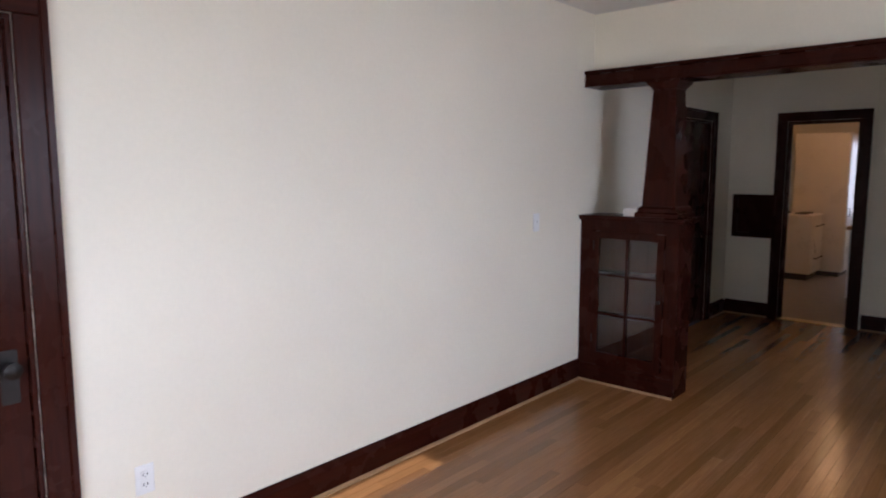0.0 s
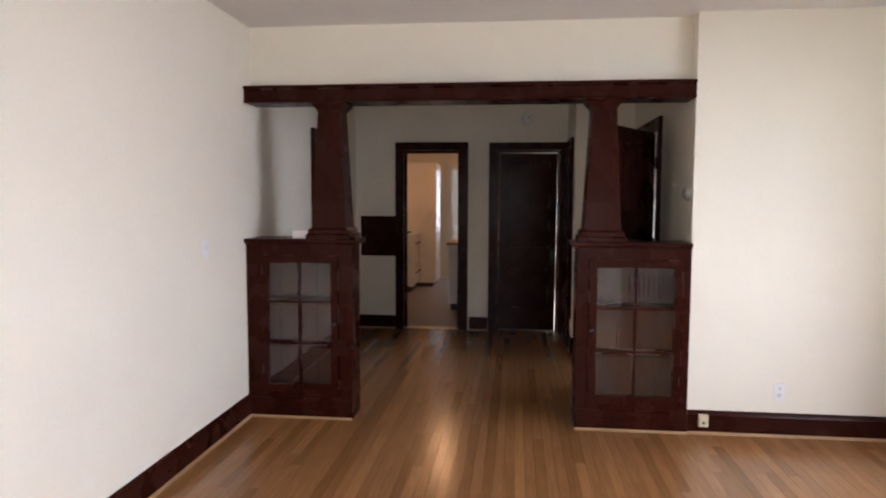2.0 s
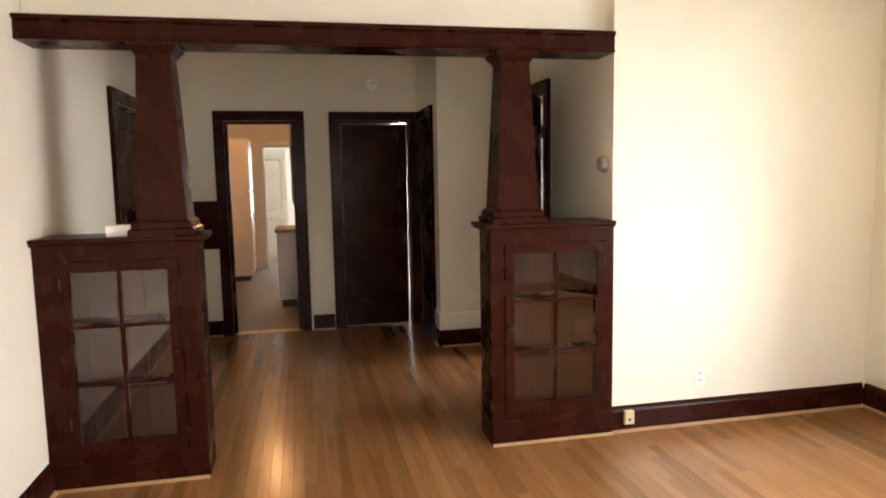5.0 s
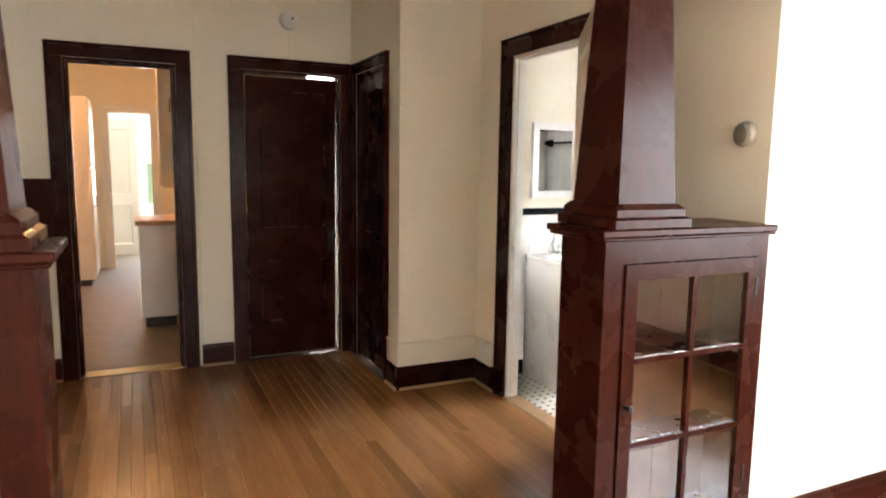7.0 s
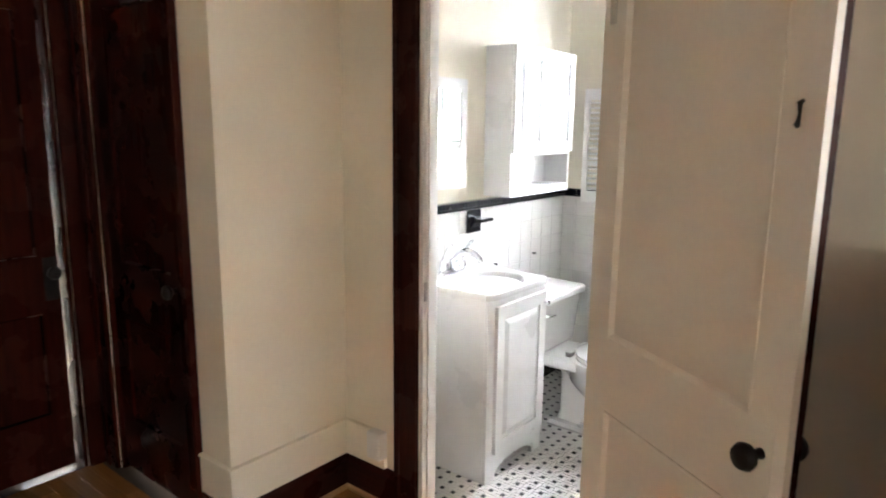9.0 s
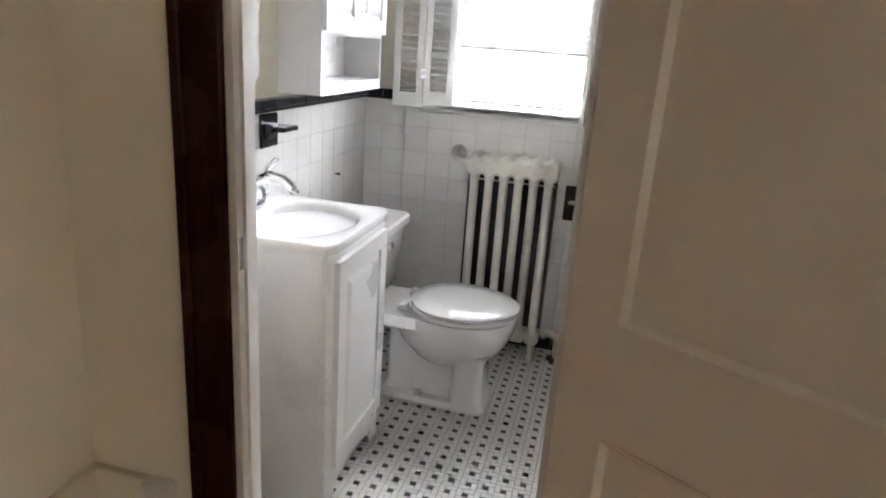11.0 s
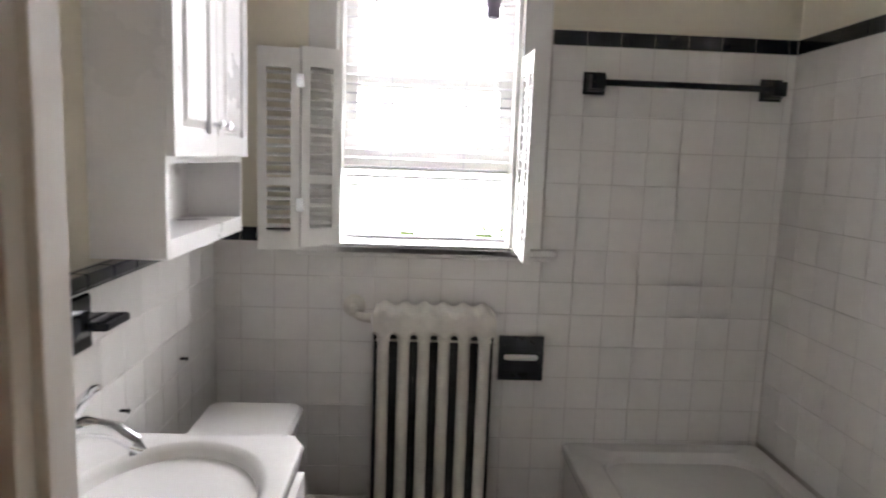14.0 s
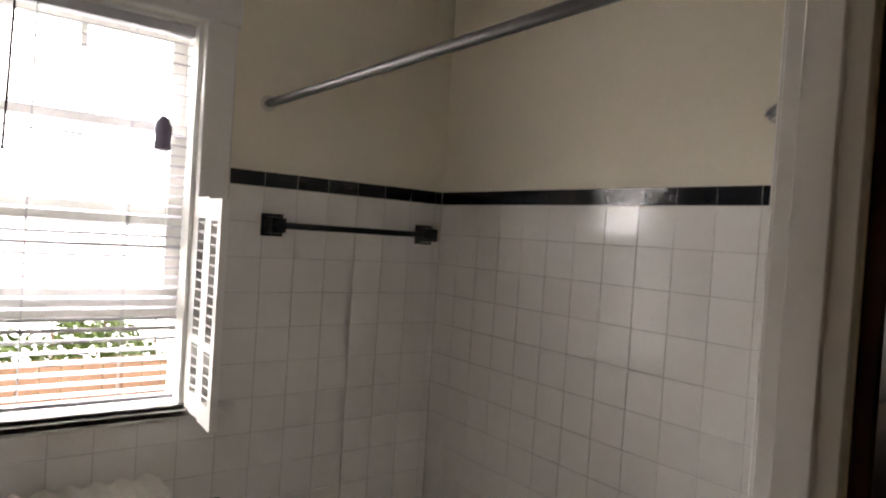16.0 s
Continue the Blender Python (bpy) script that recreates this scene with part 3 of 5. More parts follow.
outlet("y", -3.24, 0.0, 1, 0.38)
outlet("x", 3.483, 0.0, -1, 0.285)
sw = thing("light_switch", "white toggle light switch on the cream wall", "switch", at=(0.0, -0.61, 1.20))
part("cover_plate", boxes((0, 0.006, -0.036, 0.036, -0.06, 0.06), bevel=0.003), M_PLASTIC, sw)
part("toggle", boxes((0.006, 0.016, -0.005, 0.005, -0.004, 0.014), bevel=0.002), M_PLASTIC, sw)
jack = thing("phone_jack", "small ivory phone jack on the baseboard", "phone jack", at=(3.02, -0.02, 0.09))
part("jack_body", boxes((-0.03, 0.03, -0.022, 0.0, -0.04, 0.04), bevel=0.004), surface("ivory_plastic", (0.70, 0.62, 0.42), 0.4, 0.05, 20, 90, 0.0), jack)
part("jack_port", boxes((-0.008, 0.008, -0.0235, -0.022, -0.02, -0.004)), M_SLOT, jack)
th = thing("thermostat", "round silver wall thermostat on the cream wall", "thermostat", at=(2.92, 0.10, 1.535))
part("body", lathe(bmesh.new(), (0, 0, 0), [(0.046, 0), (0.047, -0.012), (0.042, -0.026), (0.036, -0.030)], "x", 28), surface("brushed_case", (0.5, 0.48, 0.44), 0.35, 0.1, 20, 90, 0.05, 0.7), th, "", True)
part("dial", lathe(bmesh.new(), (-0.030, 0, 0), [(0.033, 0), (0.032, -0.006), (0.026, -0.009)], "x", 28), surface("dial_face", (0.30, 0.29, 0.27), 0.3, 0.1, 20, 90, 0.0, 0.3), th, "dark dial face", True)
sd = thing("smoke_detector", "round white smoke detector on the wall", "smoke detector", at=(1.93, 3.10, 2.375))
part("base", lathe(bmesh.new(), (0, 0, 0), [(0.068, 0), (0.068, -0.012), (0.064, -0.014)], "y", 28), M_PLASTIC, sd, "", True)
part("cover", lathe(bmesh.new(), (0, -0.014, 0), [(0.063, 0), (0.060, -0.018), (0.048, -0.026), (0.012, -0.028)], "y", 28), M_PLASTIC, sd, "", True)
part("test_button", lathe(bmesh.new(), (0.018, -0.041, 0.01), [(0.008, 0), (0.007, -0.004)], "y", 12), M_SLOT, sd, "", True)
hatch = thing("wall_cupboard", "dark-stained panelled cupboard door set in the wall", "cupboard", at=(0.06, 3.10, 0.84))
part("frame", wall_grid("x", 0, 0.40, -0.03, 0.0, 0, 0.45, [(0.05, 0.35, 0.05, 0.40)]), M_DARK_X, hatch)
part("panel", boxes((0.05, 0.35, -0.018, 0.0, 0.05, 0.40)), M_DARK, hatch)
part("knob", lathe(bmesh.new(), (0.03, -0.03, 0.24), [(0.006, 0), (0.006, -0.01), (0.011, -0.016), (0.004, -0.022)], "y", 12), M_BLACKMETAL, hatch, "", True)
cable = thing("cable_raceway", "thin painted cable raceway down the wall", "cable", at=(1.312, 3.10, 0))
part("strip", boxes((-0.006, 0.006, -0.012, 0.0, 0.15, CEIL - 0.01), bevel=0.002), M_PLASTER, cable)
cable = thing("cable_raceway", "thin painted cable raceway down the wall", "cable", at=(1.93, 3.10, 0))
part("strip", boxes((-0.004, 0.004, -0.008, 0.0, 2.12, 2.31), bevel=0.002), M_PLASTER, cable)
ledge = tagged(thing("alcove_ledge", "cream painted boxed ledge above the dark baseboard", "ledge"), kind="structure")
part("board", boxes((2.362, 2.92, 2.112, 2.13, 0.15, 0.288), (2.902, 2.92, 1.90, 2.112, 0.15, 0.288), (2.362, 2.375, 2.13, 2.31, 0.15, 0.288)), M_PLASTER, ledge)
part("cap", boxes((2.356, 2.92, 2.106, 2.13, 0.288, 0.30), (2.896, 2.92, 1.90, 2.106, 0.288, 0.30), (2.356, 2.375, 2.13, 2.31, 0.288, 0.30), bevel=0.003), M_PLASTER, ledge)
jb = thing("junction_box", "cream painted outlet box on the alcove ledge", "outlet", at=(2.90, 1.93, 0.25))
part("box", boxes((-0.03, 0.018, -0.035, 0.035, -0.055, 0.055), bevel=0.004), M_WHITE, jb)
part("cover", boxes((-0.034, -0.03, -0.03, 0.03, -0.05, 0.05), bevel=0.002), M_WHITE, jb)

# ---- bathroom ----
XE, YN, YS = 4.632, 2.100, 0.236
PITCH = 0.1095
M_TILE = surface("white_glazed_tile", (0.80, 0.785, 0.745), 0.16, 0.06, 3.0, 25, 0.05, 0.0, 0.3, True)
M_GROUT = surface("grey_grout", (0.54, 0.51, 0.46), 0.8, 0.25, 8, 60, 0.2)
M_BLACK = surface("black_glazed_tile", (0.010, 0.011, 0.016), 0.12, 0.2, 6, 40, 0.03, 0.0, 0.08, True, 0.35)
M_PORCELAIN = surface("white_porcelain", (0.80, 0.79, 0.76), 0.10, 0.03, 3, 40, 0.0, 0.0, 0.5)
M_ENAMEL = surface("worn_tub_enamel", (0.74, 0.73, 0.69), 0.2, 0.06, 4, 40, 0.03, 0.0, 0.3)
M_CABWHITE = surface("white_cabinet_foil", (0.80, 0.79, 0.77), 0.3, 0.03, 4, 60, 0.03)
M_MARBLE = surface("white_cultured_marble", (0.82, 0.81, 0.78), 0.12, 0.03, 5, 40, 0.0, 0.0, 0.4)
M_RAD = surface("painted_cast_iron", (0.74, 0.71, 0.63), 0.45, 0.14, 9, 60, 0.5)
# Near black, for painted shade between radiator columns and for the floor flange.
M_RADDARK = surface("gap_shade_and_flange_black", (0.02, 0.02, 0.022), 0.6, 0.2, 9, 60, 0.4)
M_MIRROR = surface("mirror_silver", (0.88, 0.90, 0.89), 0.02, 0.0, 3, 40, 0.0, 1.0)
M_BLIND = surface("grey_white_blind_slat", (0.62, 0.61, 0.63), 0.4, 0.04, 5, 60, 0.0)

# window with its sash, casing, blind and shutters
w = tagged(thing("window_1", "white painted double-hung window with divided panes", "window"), kind="structure")
part("casing", boxes((4.612, 4.639, 1.040, 1.130, 1.088, 2.20), (4.612, 4.639, 1.71, 1.80, 1.088, 2.20), (4.610, 4.639, 1.03, 1.81, 2.20, 2.30), bevel=0.004), M_WHITE, w)
part("window_sill", boxes((4.585, 4.778, 1.131, 1.709, 1.061, 1.086), (4.585, 4.639, 0.99, 1.85, 1.062, 1.086), bevel=0.005), M_WHITE, w)
part("apron", boxes((4.620, 4.632, 1.0, 1.84, 1.046, 1.061), bevel=0.003), M_WHITE, w)
part("jamb_lining", boxes((4.641, 4.777, 1.131, 1.143, 1.087, 2.198), (4.641, 4.777, 1.697, 1.709, 1.087, 2.198), (4.641, 4.777, 1.144, 1.696, 2.186, 2.198)), M_WHITE, w)
# the lower sash stands raised, so that its rails show behind the blind
for z0, z1, x0 in ((1.325, 1.905, 4.715), (1.60, 2.185, 4.745)):
    m = (z0 + z1) / 2
    hs = [(a, b, c, d_) for a, b in ((1.185, 1.412), (1.428, 1.655)) for c, d_ in ((z0 + 0.085, m + 0.008), (m + 0.024, z1 - 0.035))] if z0 > 1.5 else [(1.185, 1.655, z0 + 0.09, z1 - 0.035)]
    sash = part("sash", wall_grid("y", 1.144, 1.696, x0, x0 + 0.026, z0, z1, hs), M_WHITE, w)
    for y0, y1, b0, b1 in hs:
        g = part("pane", boxes((x0 + 0.011, x0 + 0.014, y0 + 0.0005, y1 - 0.0005, b0 + 0.0005, b1 - 0.0005)), M_GLASS, sash, "clear glass pane")
        g.visible_shadow = False
blind = thing("window_blind", "white slatted blind lowered with its slats open", "blind", at=(4.678, 1.42, 0))
part("head_rail", boxes((-0.018, 0.018, -0.272, 0.272, 2.155, 2.185), bevel=0.003), M_BLIND, blind)
part("bottom_rail", boxes((-0.014, 0.014, -0.27, 0.27, 1.100, 1.113), bevel=0.003), M_BLIND, blind)
slat = bmesh.new()
rings(slat, [[(-0.0125, y, -0.0008), (-0.006, y, 0.0010), (0, y, 0.0016), (0.006, y, 0.0010), (0.0125, y, -0.0008), (0.0125, y, 0.0), (0.006, y, 0.0018), (0, y, 0.0024), (-0.006, y, 0.0018), (-0.0125, y, 0.0)] for y in (-0.268, 0.268)])
slat = mesh_of("slat", slat, M_BLIND)
for i in range(35):
    o = new("slat", slat)
    o.parent = blind
    o.location, o.rotation_euler = (0, 0, 1.130 + i * 0.0295), (0, radians(-17 + 3 * math.sin(i * 1.7)), 0)
for y in (-0.12, 0.12):
    part("ladder_cord", boxes((-0.013, -0.0122, y - 0.0012, y + 0.0012, 1.105, 2.16), (0.0122, 0.013, y - 0.0012, y + 0.0012, 1.105, 2.16)), M_BLIND, blind)
part("wand", tube(bmesh.new(), [(-0.02, 0.17, 2.15), (-0.022, 0.175, 1.95), (-0.022, 0.18, 1.77)], 0.003, 6), M_SLOT, blind, "dark tilt wand")
tas = thing("cord_tassel", "small grey violet tassel hanging in the window", "tassel", at=(4.648, 1.225, 1.86))
part("tassel", rings(bmesh.new(), [circle((0, 0, z), r, "z", 10, r * 1.25) for r, z in ((0.012, -0.045), (0.019, -0.04), (0.017, -0.01), (0.019, 0.02), (0.012, 0.045), (0.005, 0.055))]), surface("violet_grey", (0.25, 0.22, 0.30), 0.6, 0.15, 20, 60, 0.2), tas, "", True)
part("cord", tube(bmesh.new(), [(0, 0, 0.05), (0.01, 0.005, 0.3)], 0.0012, 5), M_BLIND, tas)


def shutter_panel(parent, w, h, m):
    """A louvred panel: stiles, rails and tilted louvres. It runs from x=0 to w."""
    p = part("panel", wall_grid("x", 0, w, -0.010, 0.010, 0, h, [(0.028, w - 0.028, 0.06, 0.20), (0.028, w - 0.028, 0.225, h - 0.06)]), M_WHITE, parent)
    p.matrix_basis = m
    for z0, z1 in ((0.06, 0.20), (0.225, h - 0.06)):
        n = round((z1 - z0) / 0.027)
        for i in range(n):
            z = z0 + (i + 0.5) * (z1 - z0) / n
            o = new("louvre", LOUVRE)
            o.parent, o.location, o.rotation_euler = p, (w / 2, 0, z), (radians(-30), 0, 0)
    return p


bm = boxes((-0.0355, 0.0355, -0.0095, 0.0095, -0.002, 0.002))
LOUVRE = mesh_of("louvre", bm, M_WHITE)
SW, SH = 0.127, 0.615
sh = thing("window_shutter", "white louvred bifold shutter folded open against the wall", "shutter", "window shutters", (4.622, 1.700, 1.072))
shutter_panel(sh, SW, SH, pose(0, 0, 0.008, 0, 0, 90 + 24))
e = pose(0, 0, 0, 0, 0, 114) @ Vector((SW + 0.002, 0, 0))
shutter_panel(sh, SW, SH, pose(e.x, e.y, 0, 0, 0, 90 + 12))
for z in (0.12, 0.5):
    part("hinge", boxes((e.x - 0.012, e.x - 0.008, e.y - 0.014, e.y + 0.014, z, z + 0.04)), M_CHROME, sh)
sh = thing("window_shutter", "white louvred bifold shutter standing out from the window", "shutter", "window shutters", (4.618, 1.120, 1.072))
shutter_panel(sh, 0.115, SH, pose(0, 0, 0.006, 0, 0, 180))
e = pose(0, 0, 0, 0, 0, 180) @ Vector((0.117, 0, 0))
shutter_panel(sh, 0.115, SH, pose(e.x, e.y, 0, 0, 0, 178))
for z in (0.12, 0.5):
    part("hinge", boxes((e.x - 0.014, e.x + 0.014, e.y - 0.014, e.y - 0.0105, z, z + 0.04)), M_CHROME, sh)

# vanity
v = thing("vanity", "small white vanity cabinet with an arched toe cut", "vanity", at=(3.268, 1.672, 0))
VW, VD, VH = 0.446, 0.423, 0.795
part("side_panel", boxes((0, 0.016, 0.018, VD, 0, VH), bevel=0.001), M_CABWHITE, v)
part("side_panel", boxes((VW - 0.016, VW, 0.018, VD, 0, VH), bevel=0.001), M_CABWHITE, v)
part("back_panel", boxes((0.0165, VW - 0.0165, VD - 0.01, VD, 0.02, VH)), M_CABWHITE, v)
part("floor_panel", boxes((0.0165, VW - 0.0165, 0.018, VD - 0.011, 0.10, 0.115)), M_CABWHITE, v)
arch = [(0.0, 0.0), (0.07, 0.0)] + [(VW / 2 - 0.153 * math.cos(math.pi * i / 12), 0.065 * math.sin(math.pi * i / 12) ** 0.6) for i in range(1, 12)] + [(VW - 0.07, 0.0), (VW, 0.0), (VW, 0.115), (0.0, 0.115)]
part("toe_board", prism(bmesh.new(), arch, "y", 0.0, 0.017), M_CABWHITE, v)
part("face_frame", wall_grid("x", 0, VW, 0.0, 0.0175, 0.1155, VH, [(0.05, VW - 0.03, 0.15, 0.755)]), M_CABWHITE, v)
dr = part("door", wall_grid("x", 0.045, VW - 0.02, -0.018, -0.0005, 0.125, 0.765, [(0.095, VW - 0.072, 0.178, 0.712)]), M_CABWHITE, v, "raised-panel door")
px0, px1, pz0, pz1 = 0.095, VW - 0.072, 0.178, 0.712


def inset(d):
    return (px0 + d, px1 - d, pz0 + d, pz1 - d)


def rect_loop(r, y):
    return [(r[0], y, r[2]), (r[1], y, r[2]), (r[1], y, r[3]), (r[0], y, r[3])]


part("raised_panel", rings(bmesh.new(), [rect_loop(inset(0.0005), -0.001), rect_loop(inset(0.0005), -0.010), rect_loop(inset(0.012), -0.008), rect_loop(inset(0.03), -0.019), rect_loop(inset(0.036), -0.020)]), M_CABWHITE, dr)
part("knob", lathe(bmesh.new(), (VW - 0.04, -0.018, 0.715), [(0.006, 0), (0.005, -0.012), (0.013, -0.018), (0.013, -0.024), (0.004, -0.028)], "y", 14), M_CHROME, dr, "chrome knob", True)
top = thing("washbasin", "white moulded vanity top with an oval basin", "sink", at=(3.258, 1.655, VH + 0.001))
TW, TD = 0.475, 0.441
bm = bmesh.new()
n = 40
bc = (TW / 2, 0.195)


def rect_ring(z, d):
    pts = []
    for i in range(n):
        a = 2 * math.pi * i / n
        c, s = math.cos(a), math.sin(a)
        k = min((TW / 2 - d) / max(abs(c), 1e-6), ((TD - bc[1] if s > 0 else bc[1]) - d) / max(abs(s), 1e-6))
        pts.append((bc[0] + c * k, bc[1] + s * k, z))
    return pts


def oval(rx, ry, z):
    return [(bc[0] + rx * math.cos(2 * math.pi * i / n), bc[1] + ry * math.sin(2 * math.pi * i / n), z) for i in range(n)]


rings(bm, [rect_ring(0.0, 0.002), rect_ring(0.020, 0.0), rect_ring(0.026, 0.003), rect_ring(0.027, 0.008), oval(0.207, 0.166, 0.027), oval(0.200, 0.159, 0.0245), oval(0.193, 0.152, 0.015), oval(0.178, 0.138, -0.03), oval(0.150, 0.112, -0.075), oval(0.09, 0.066, -0.100), oval(0.022, 0.022, -0.104)])
part("basin", bm, M_MARBLE, top, "", True)
part("backsplash_lip", boxes((0.001, TW - 0.001, TD - 0.012, TD, 0.026, 0.034), bevel=0.003), M_MARBLE, top)
part("drain", lathe(bmesh.new(), (bc[0], bc[1], -0.104), [(0.022, 0), (0.022, 0.004), (0.016, 0.006), (0.004, 0.004)], "z", 16), M_CHROME, top, "", True)
fc = thing("faucet", "chrome two-handle faucet on the vanity top", "faucet", at=(3.497, 2.035, VH + 0.028))
fc.scale = (1.2, 1.2, 1.25)
part("base", rings(bmesh.new(), [circle((0, 0, z), rx, "z", 24, ry) for rx, ry, z in ((0.078, 0.026, 0), (0.078, 0.026, 0.012), (0.070, 0.022, 0.020))]), M_CHROME, fc, "", True)
part("spout", tube(bmesh.new(), [(0, 0, 0.015), (0, -0.006, 0.045), (0.003, -0.025, 0.074), (0.006, -0.058, 0.086), (0.009, -0.095, 0.080), (0.011, -0.118, 0.064), (0.011, -0.122, 0.052)], [0.022, 0.019, 0.016, 0.014, 0.0125, 0.0115, 0.011], 14), M_CHROME, fc, "", True)
for s in (-1, 1):
    hd = part("handle", lathe(bmesh.new(), (0.055 * s, 0, 0.018), [(0.020, 0), (0.018, 0.02), (0.013, 0.032), (0.010, 0.036)], "z", 14), M_CHROME, fc, "", True)
    part("lever", tube(bmesh.new(), [(0.055 * s, 0, 0.046), (0.057 * s, -0.010, 0.070), (0.060 * s, -0.026, 0.098), (0.064 * s, -0.042, 0.114), (0.066 * s, -0.050, 0.117)], [0.011, 0.010, 0.009, 0.008, 0.005], 10), M_CHROME, hd, "", True)

# mirror and cupboard over the vanity
mc = thing("medicine_cabinet", "white framed mirror cabinet set in the wall", "mirror", at=(3.29, 2.108, 1.200))
part("frame", wall_grid("x", 0, 0.355, -0.032, -0.001, 0, 0.49, [(0.045, 0.31, 0.045, 0.445)]), M_CABWHITE, mc)
part("mirror_glass", boxes((0.045, 0.31, -0.026, -0.020, 0.045, 0.445)), M_MIRROR, mc, "mirror glass")
part("back", boxes((0.045, 0.31, -0.019, -0.001, 0.045, 0.445)), M_CABWHITE, mc)
wc = thing("wall_cabinet", "white two-door wall cabinet with an open shelf below", "cabinet", at=(3.828, 1.953, 1.146))
CW, CD, CH = 0.575, 0.154, 0.71
for x in (0.0, CW - 0.016):
    part("side_panel", boxes((x, x + 0.016, 0.0, CD, 0.0, CH), bevel=0.001), M_CABWHITE, wc)
part("back_panel", boxes((0.0165, CW - 0.0165, CD - 0.008, CD - 0.0005, 0.0, CH)), M_CABWHITE, wc)
for z0, z1 in ((0.0, 0.04), (0.195, 0.211), (CH - 0.016, CH)):
    part("shelf", boxes((0.0165, CW - 0.0165, 0.0, CD - 0.009, z0, z1)), M_CABWHITE, wc)
for x0, x1 in ((0.002, CW / 2 - 0.002), (CW / 2 + 0.002, CW - 0.002)):
    px0, px1, pz0, pz1 = x0 + 0.05, x1 - 0.05, 0.262, CH - 0.055
    dr = part("door", wall_grid("x", x0, x1, -0.018, -0.0008, 0.21, CH - 0.003, [(px0, px1, pz0, pz1)]), M_CABWHITE, wc, "raised-panel door")
    part("raised_panel", rings(bmesh.new(), [rect_loop(inset(0.0005), -0.001), rect_loop(inset(0.0005), -0.010), rect_loop(inset(0.010), -0.008), rect_loop(inset(0.026), -0.018), rect_loop(inset(0.03), -0.019)]), M_CABWHITE, dr)
    kx = x1 - 0.03 if x0 < 0.1 else x0 + 0.03
    part("knob", lathe(bmesh.new(), (kx, -0.018, 0.285), [(0.006, 0), (0.005, -0.012), (0.012, -0.018), (0.012, -0.024), (0.004, -0.028)], "y", 14), M_CHROME, dr, "chrome knob", True)

# toilet
tl = thing("toilet", "white porcelain toilet with its lid closed", "toilet", at=(4.055, 0, 0))


def egg(cx, cy, rx, yf, yb, z, n=28):
    """An egg-shaped loop: round in front, flatter behind."""
    pts = []
    for i in range(n):
        a = 2 * math.pi * i / n
        s, c = math.sin(a), math.cos(a)
        y = cy + (yb - cy) * abs(s) ** 0.8 * 1.0 if s > 0 else cy - (cy - yf) * abs(s)
        pts.append((cx + rx * c * (1.0 if s < 0 else 1 - 0.18 * s * s), y, z))
    return pts


def tank_loop(x0, x1, y0, y1, z, r=0.03, k=5):
    pts = []
    for cx, cy, a0 in ((x1 - r, y0 + r, -90), (x1 - r, y1 - r, 0), (x0 + r, y1 - r, 90), (x0 + r, y0 + r, 180)):
        for i in range(k):
            a = radians(a0 + 90 * i / (k - 1))
            pts.append((cx + r * math.cos(a), cy + r * math.sin(a), z))
    return pts


part("bowl", rings(bmesh.new(), [egg(0, 1.46, 0.075, 1.36, 1.62, 0.165), egg(0, 1.48, 0.098, 1.335, 1.66, 0.20), egg(0, 1.48, 0.140, 1.290, 1.70, 0.25), egg(0, 1.47, 0.170, 1.262, 1.70, 0.305), egg(0, 1.47, 0.180, 1.253, 1.70, 0.335), egg(0, 1.47, 0.183, 1.250, 1.70, 0.362), egg(0, 1.47, 0.180, 1.254, 1.70, 0.375), egg(0, 1.47, 0.150, 1.29, 1.68, 0.378)]), M_PORCELAIN, tl, "", True)
part("pedestal", rings(bmesh.new(), [tank_loop(-0.108, 0.108, 1.332, 1.475, 0.0, 0.03), tank_loop(-0.108, 0.108, 1.332, 1.475, 0.012, 0.03), tank_loop(-0.100, 0.100, 1.340, 1.470, 0.024, 0.03), tank_loop(-0.093, 0.093, 1.348, 1.468, 0.13, 0.03), tank_loop(-0.095, 0.095, 1.345, 1.470, 0.20, 0.03), tank_loop(-0.108, 0.108, 1.330, 1.480, 0.235, 0.03)]), M_PORCELAIN, tl, "", True)
part("base_plinth", rings(bmesh.new(), [tank_loop(-0.106, 0.106, 1.44, 1.775, 0.0, 0.02), tank_loop(-0.106, 0.106, 1.44, 1.775, 0.012, 0.02), tank_loop(-0.094, 0.094, 1.44, 1.765, 0.026, 0.02)]), M_PORCELAIN, tl, "", True)
part("web", rings(bmesh.new(), [tank_loop(-0.058, 0.058, 1.46, 1.755, 0.02, 0.03), tank_loop(-0.046, 0.046, 1.46, 1.74, 0.06, 0.03), tank_loop(-0.046, 0.046, 1.46, 1.74, 0.26, 0.03), tank_loop(-0.075, 0.075, 1.46, 1.76, 0.33, 0.03)]), M_PORCELAIN, tl, "", True)
for s in (-1, 1):
    part("trapway", tube(bmesh.new(), [(0.050 * s, 1.47, 0.185), (0.052 * s, 1.52, 0.187), (0.054 * s, 1.58, 0.21), (0.054 * s, 1.63, 0.25), (0.052 * s, 1.68, 0.31)], [0.026, 0.028, 0.030, 0.030, 0.028], 12), M_PORCELAIN, tl, "", True)
    part("bolt_cap", lathe(bmesh.new(), (0.078 * s, 1.595, 0.024), [(0.013, 0), (0.013, 0.020), (0.008, 0.026)], "z", 12), M_PORCELAIN, tl, "", True)
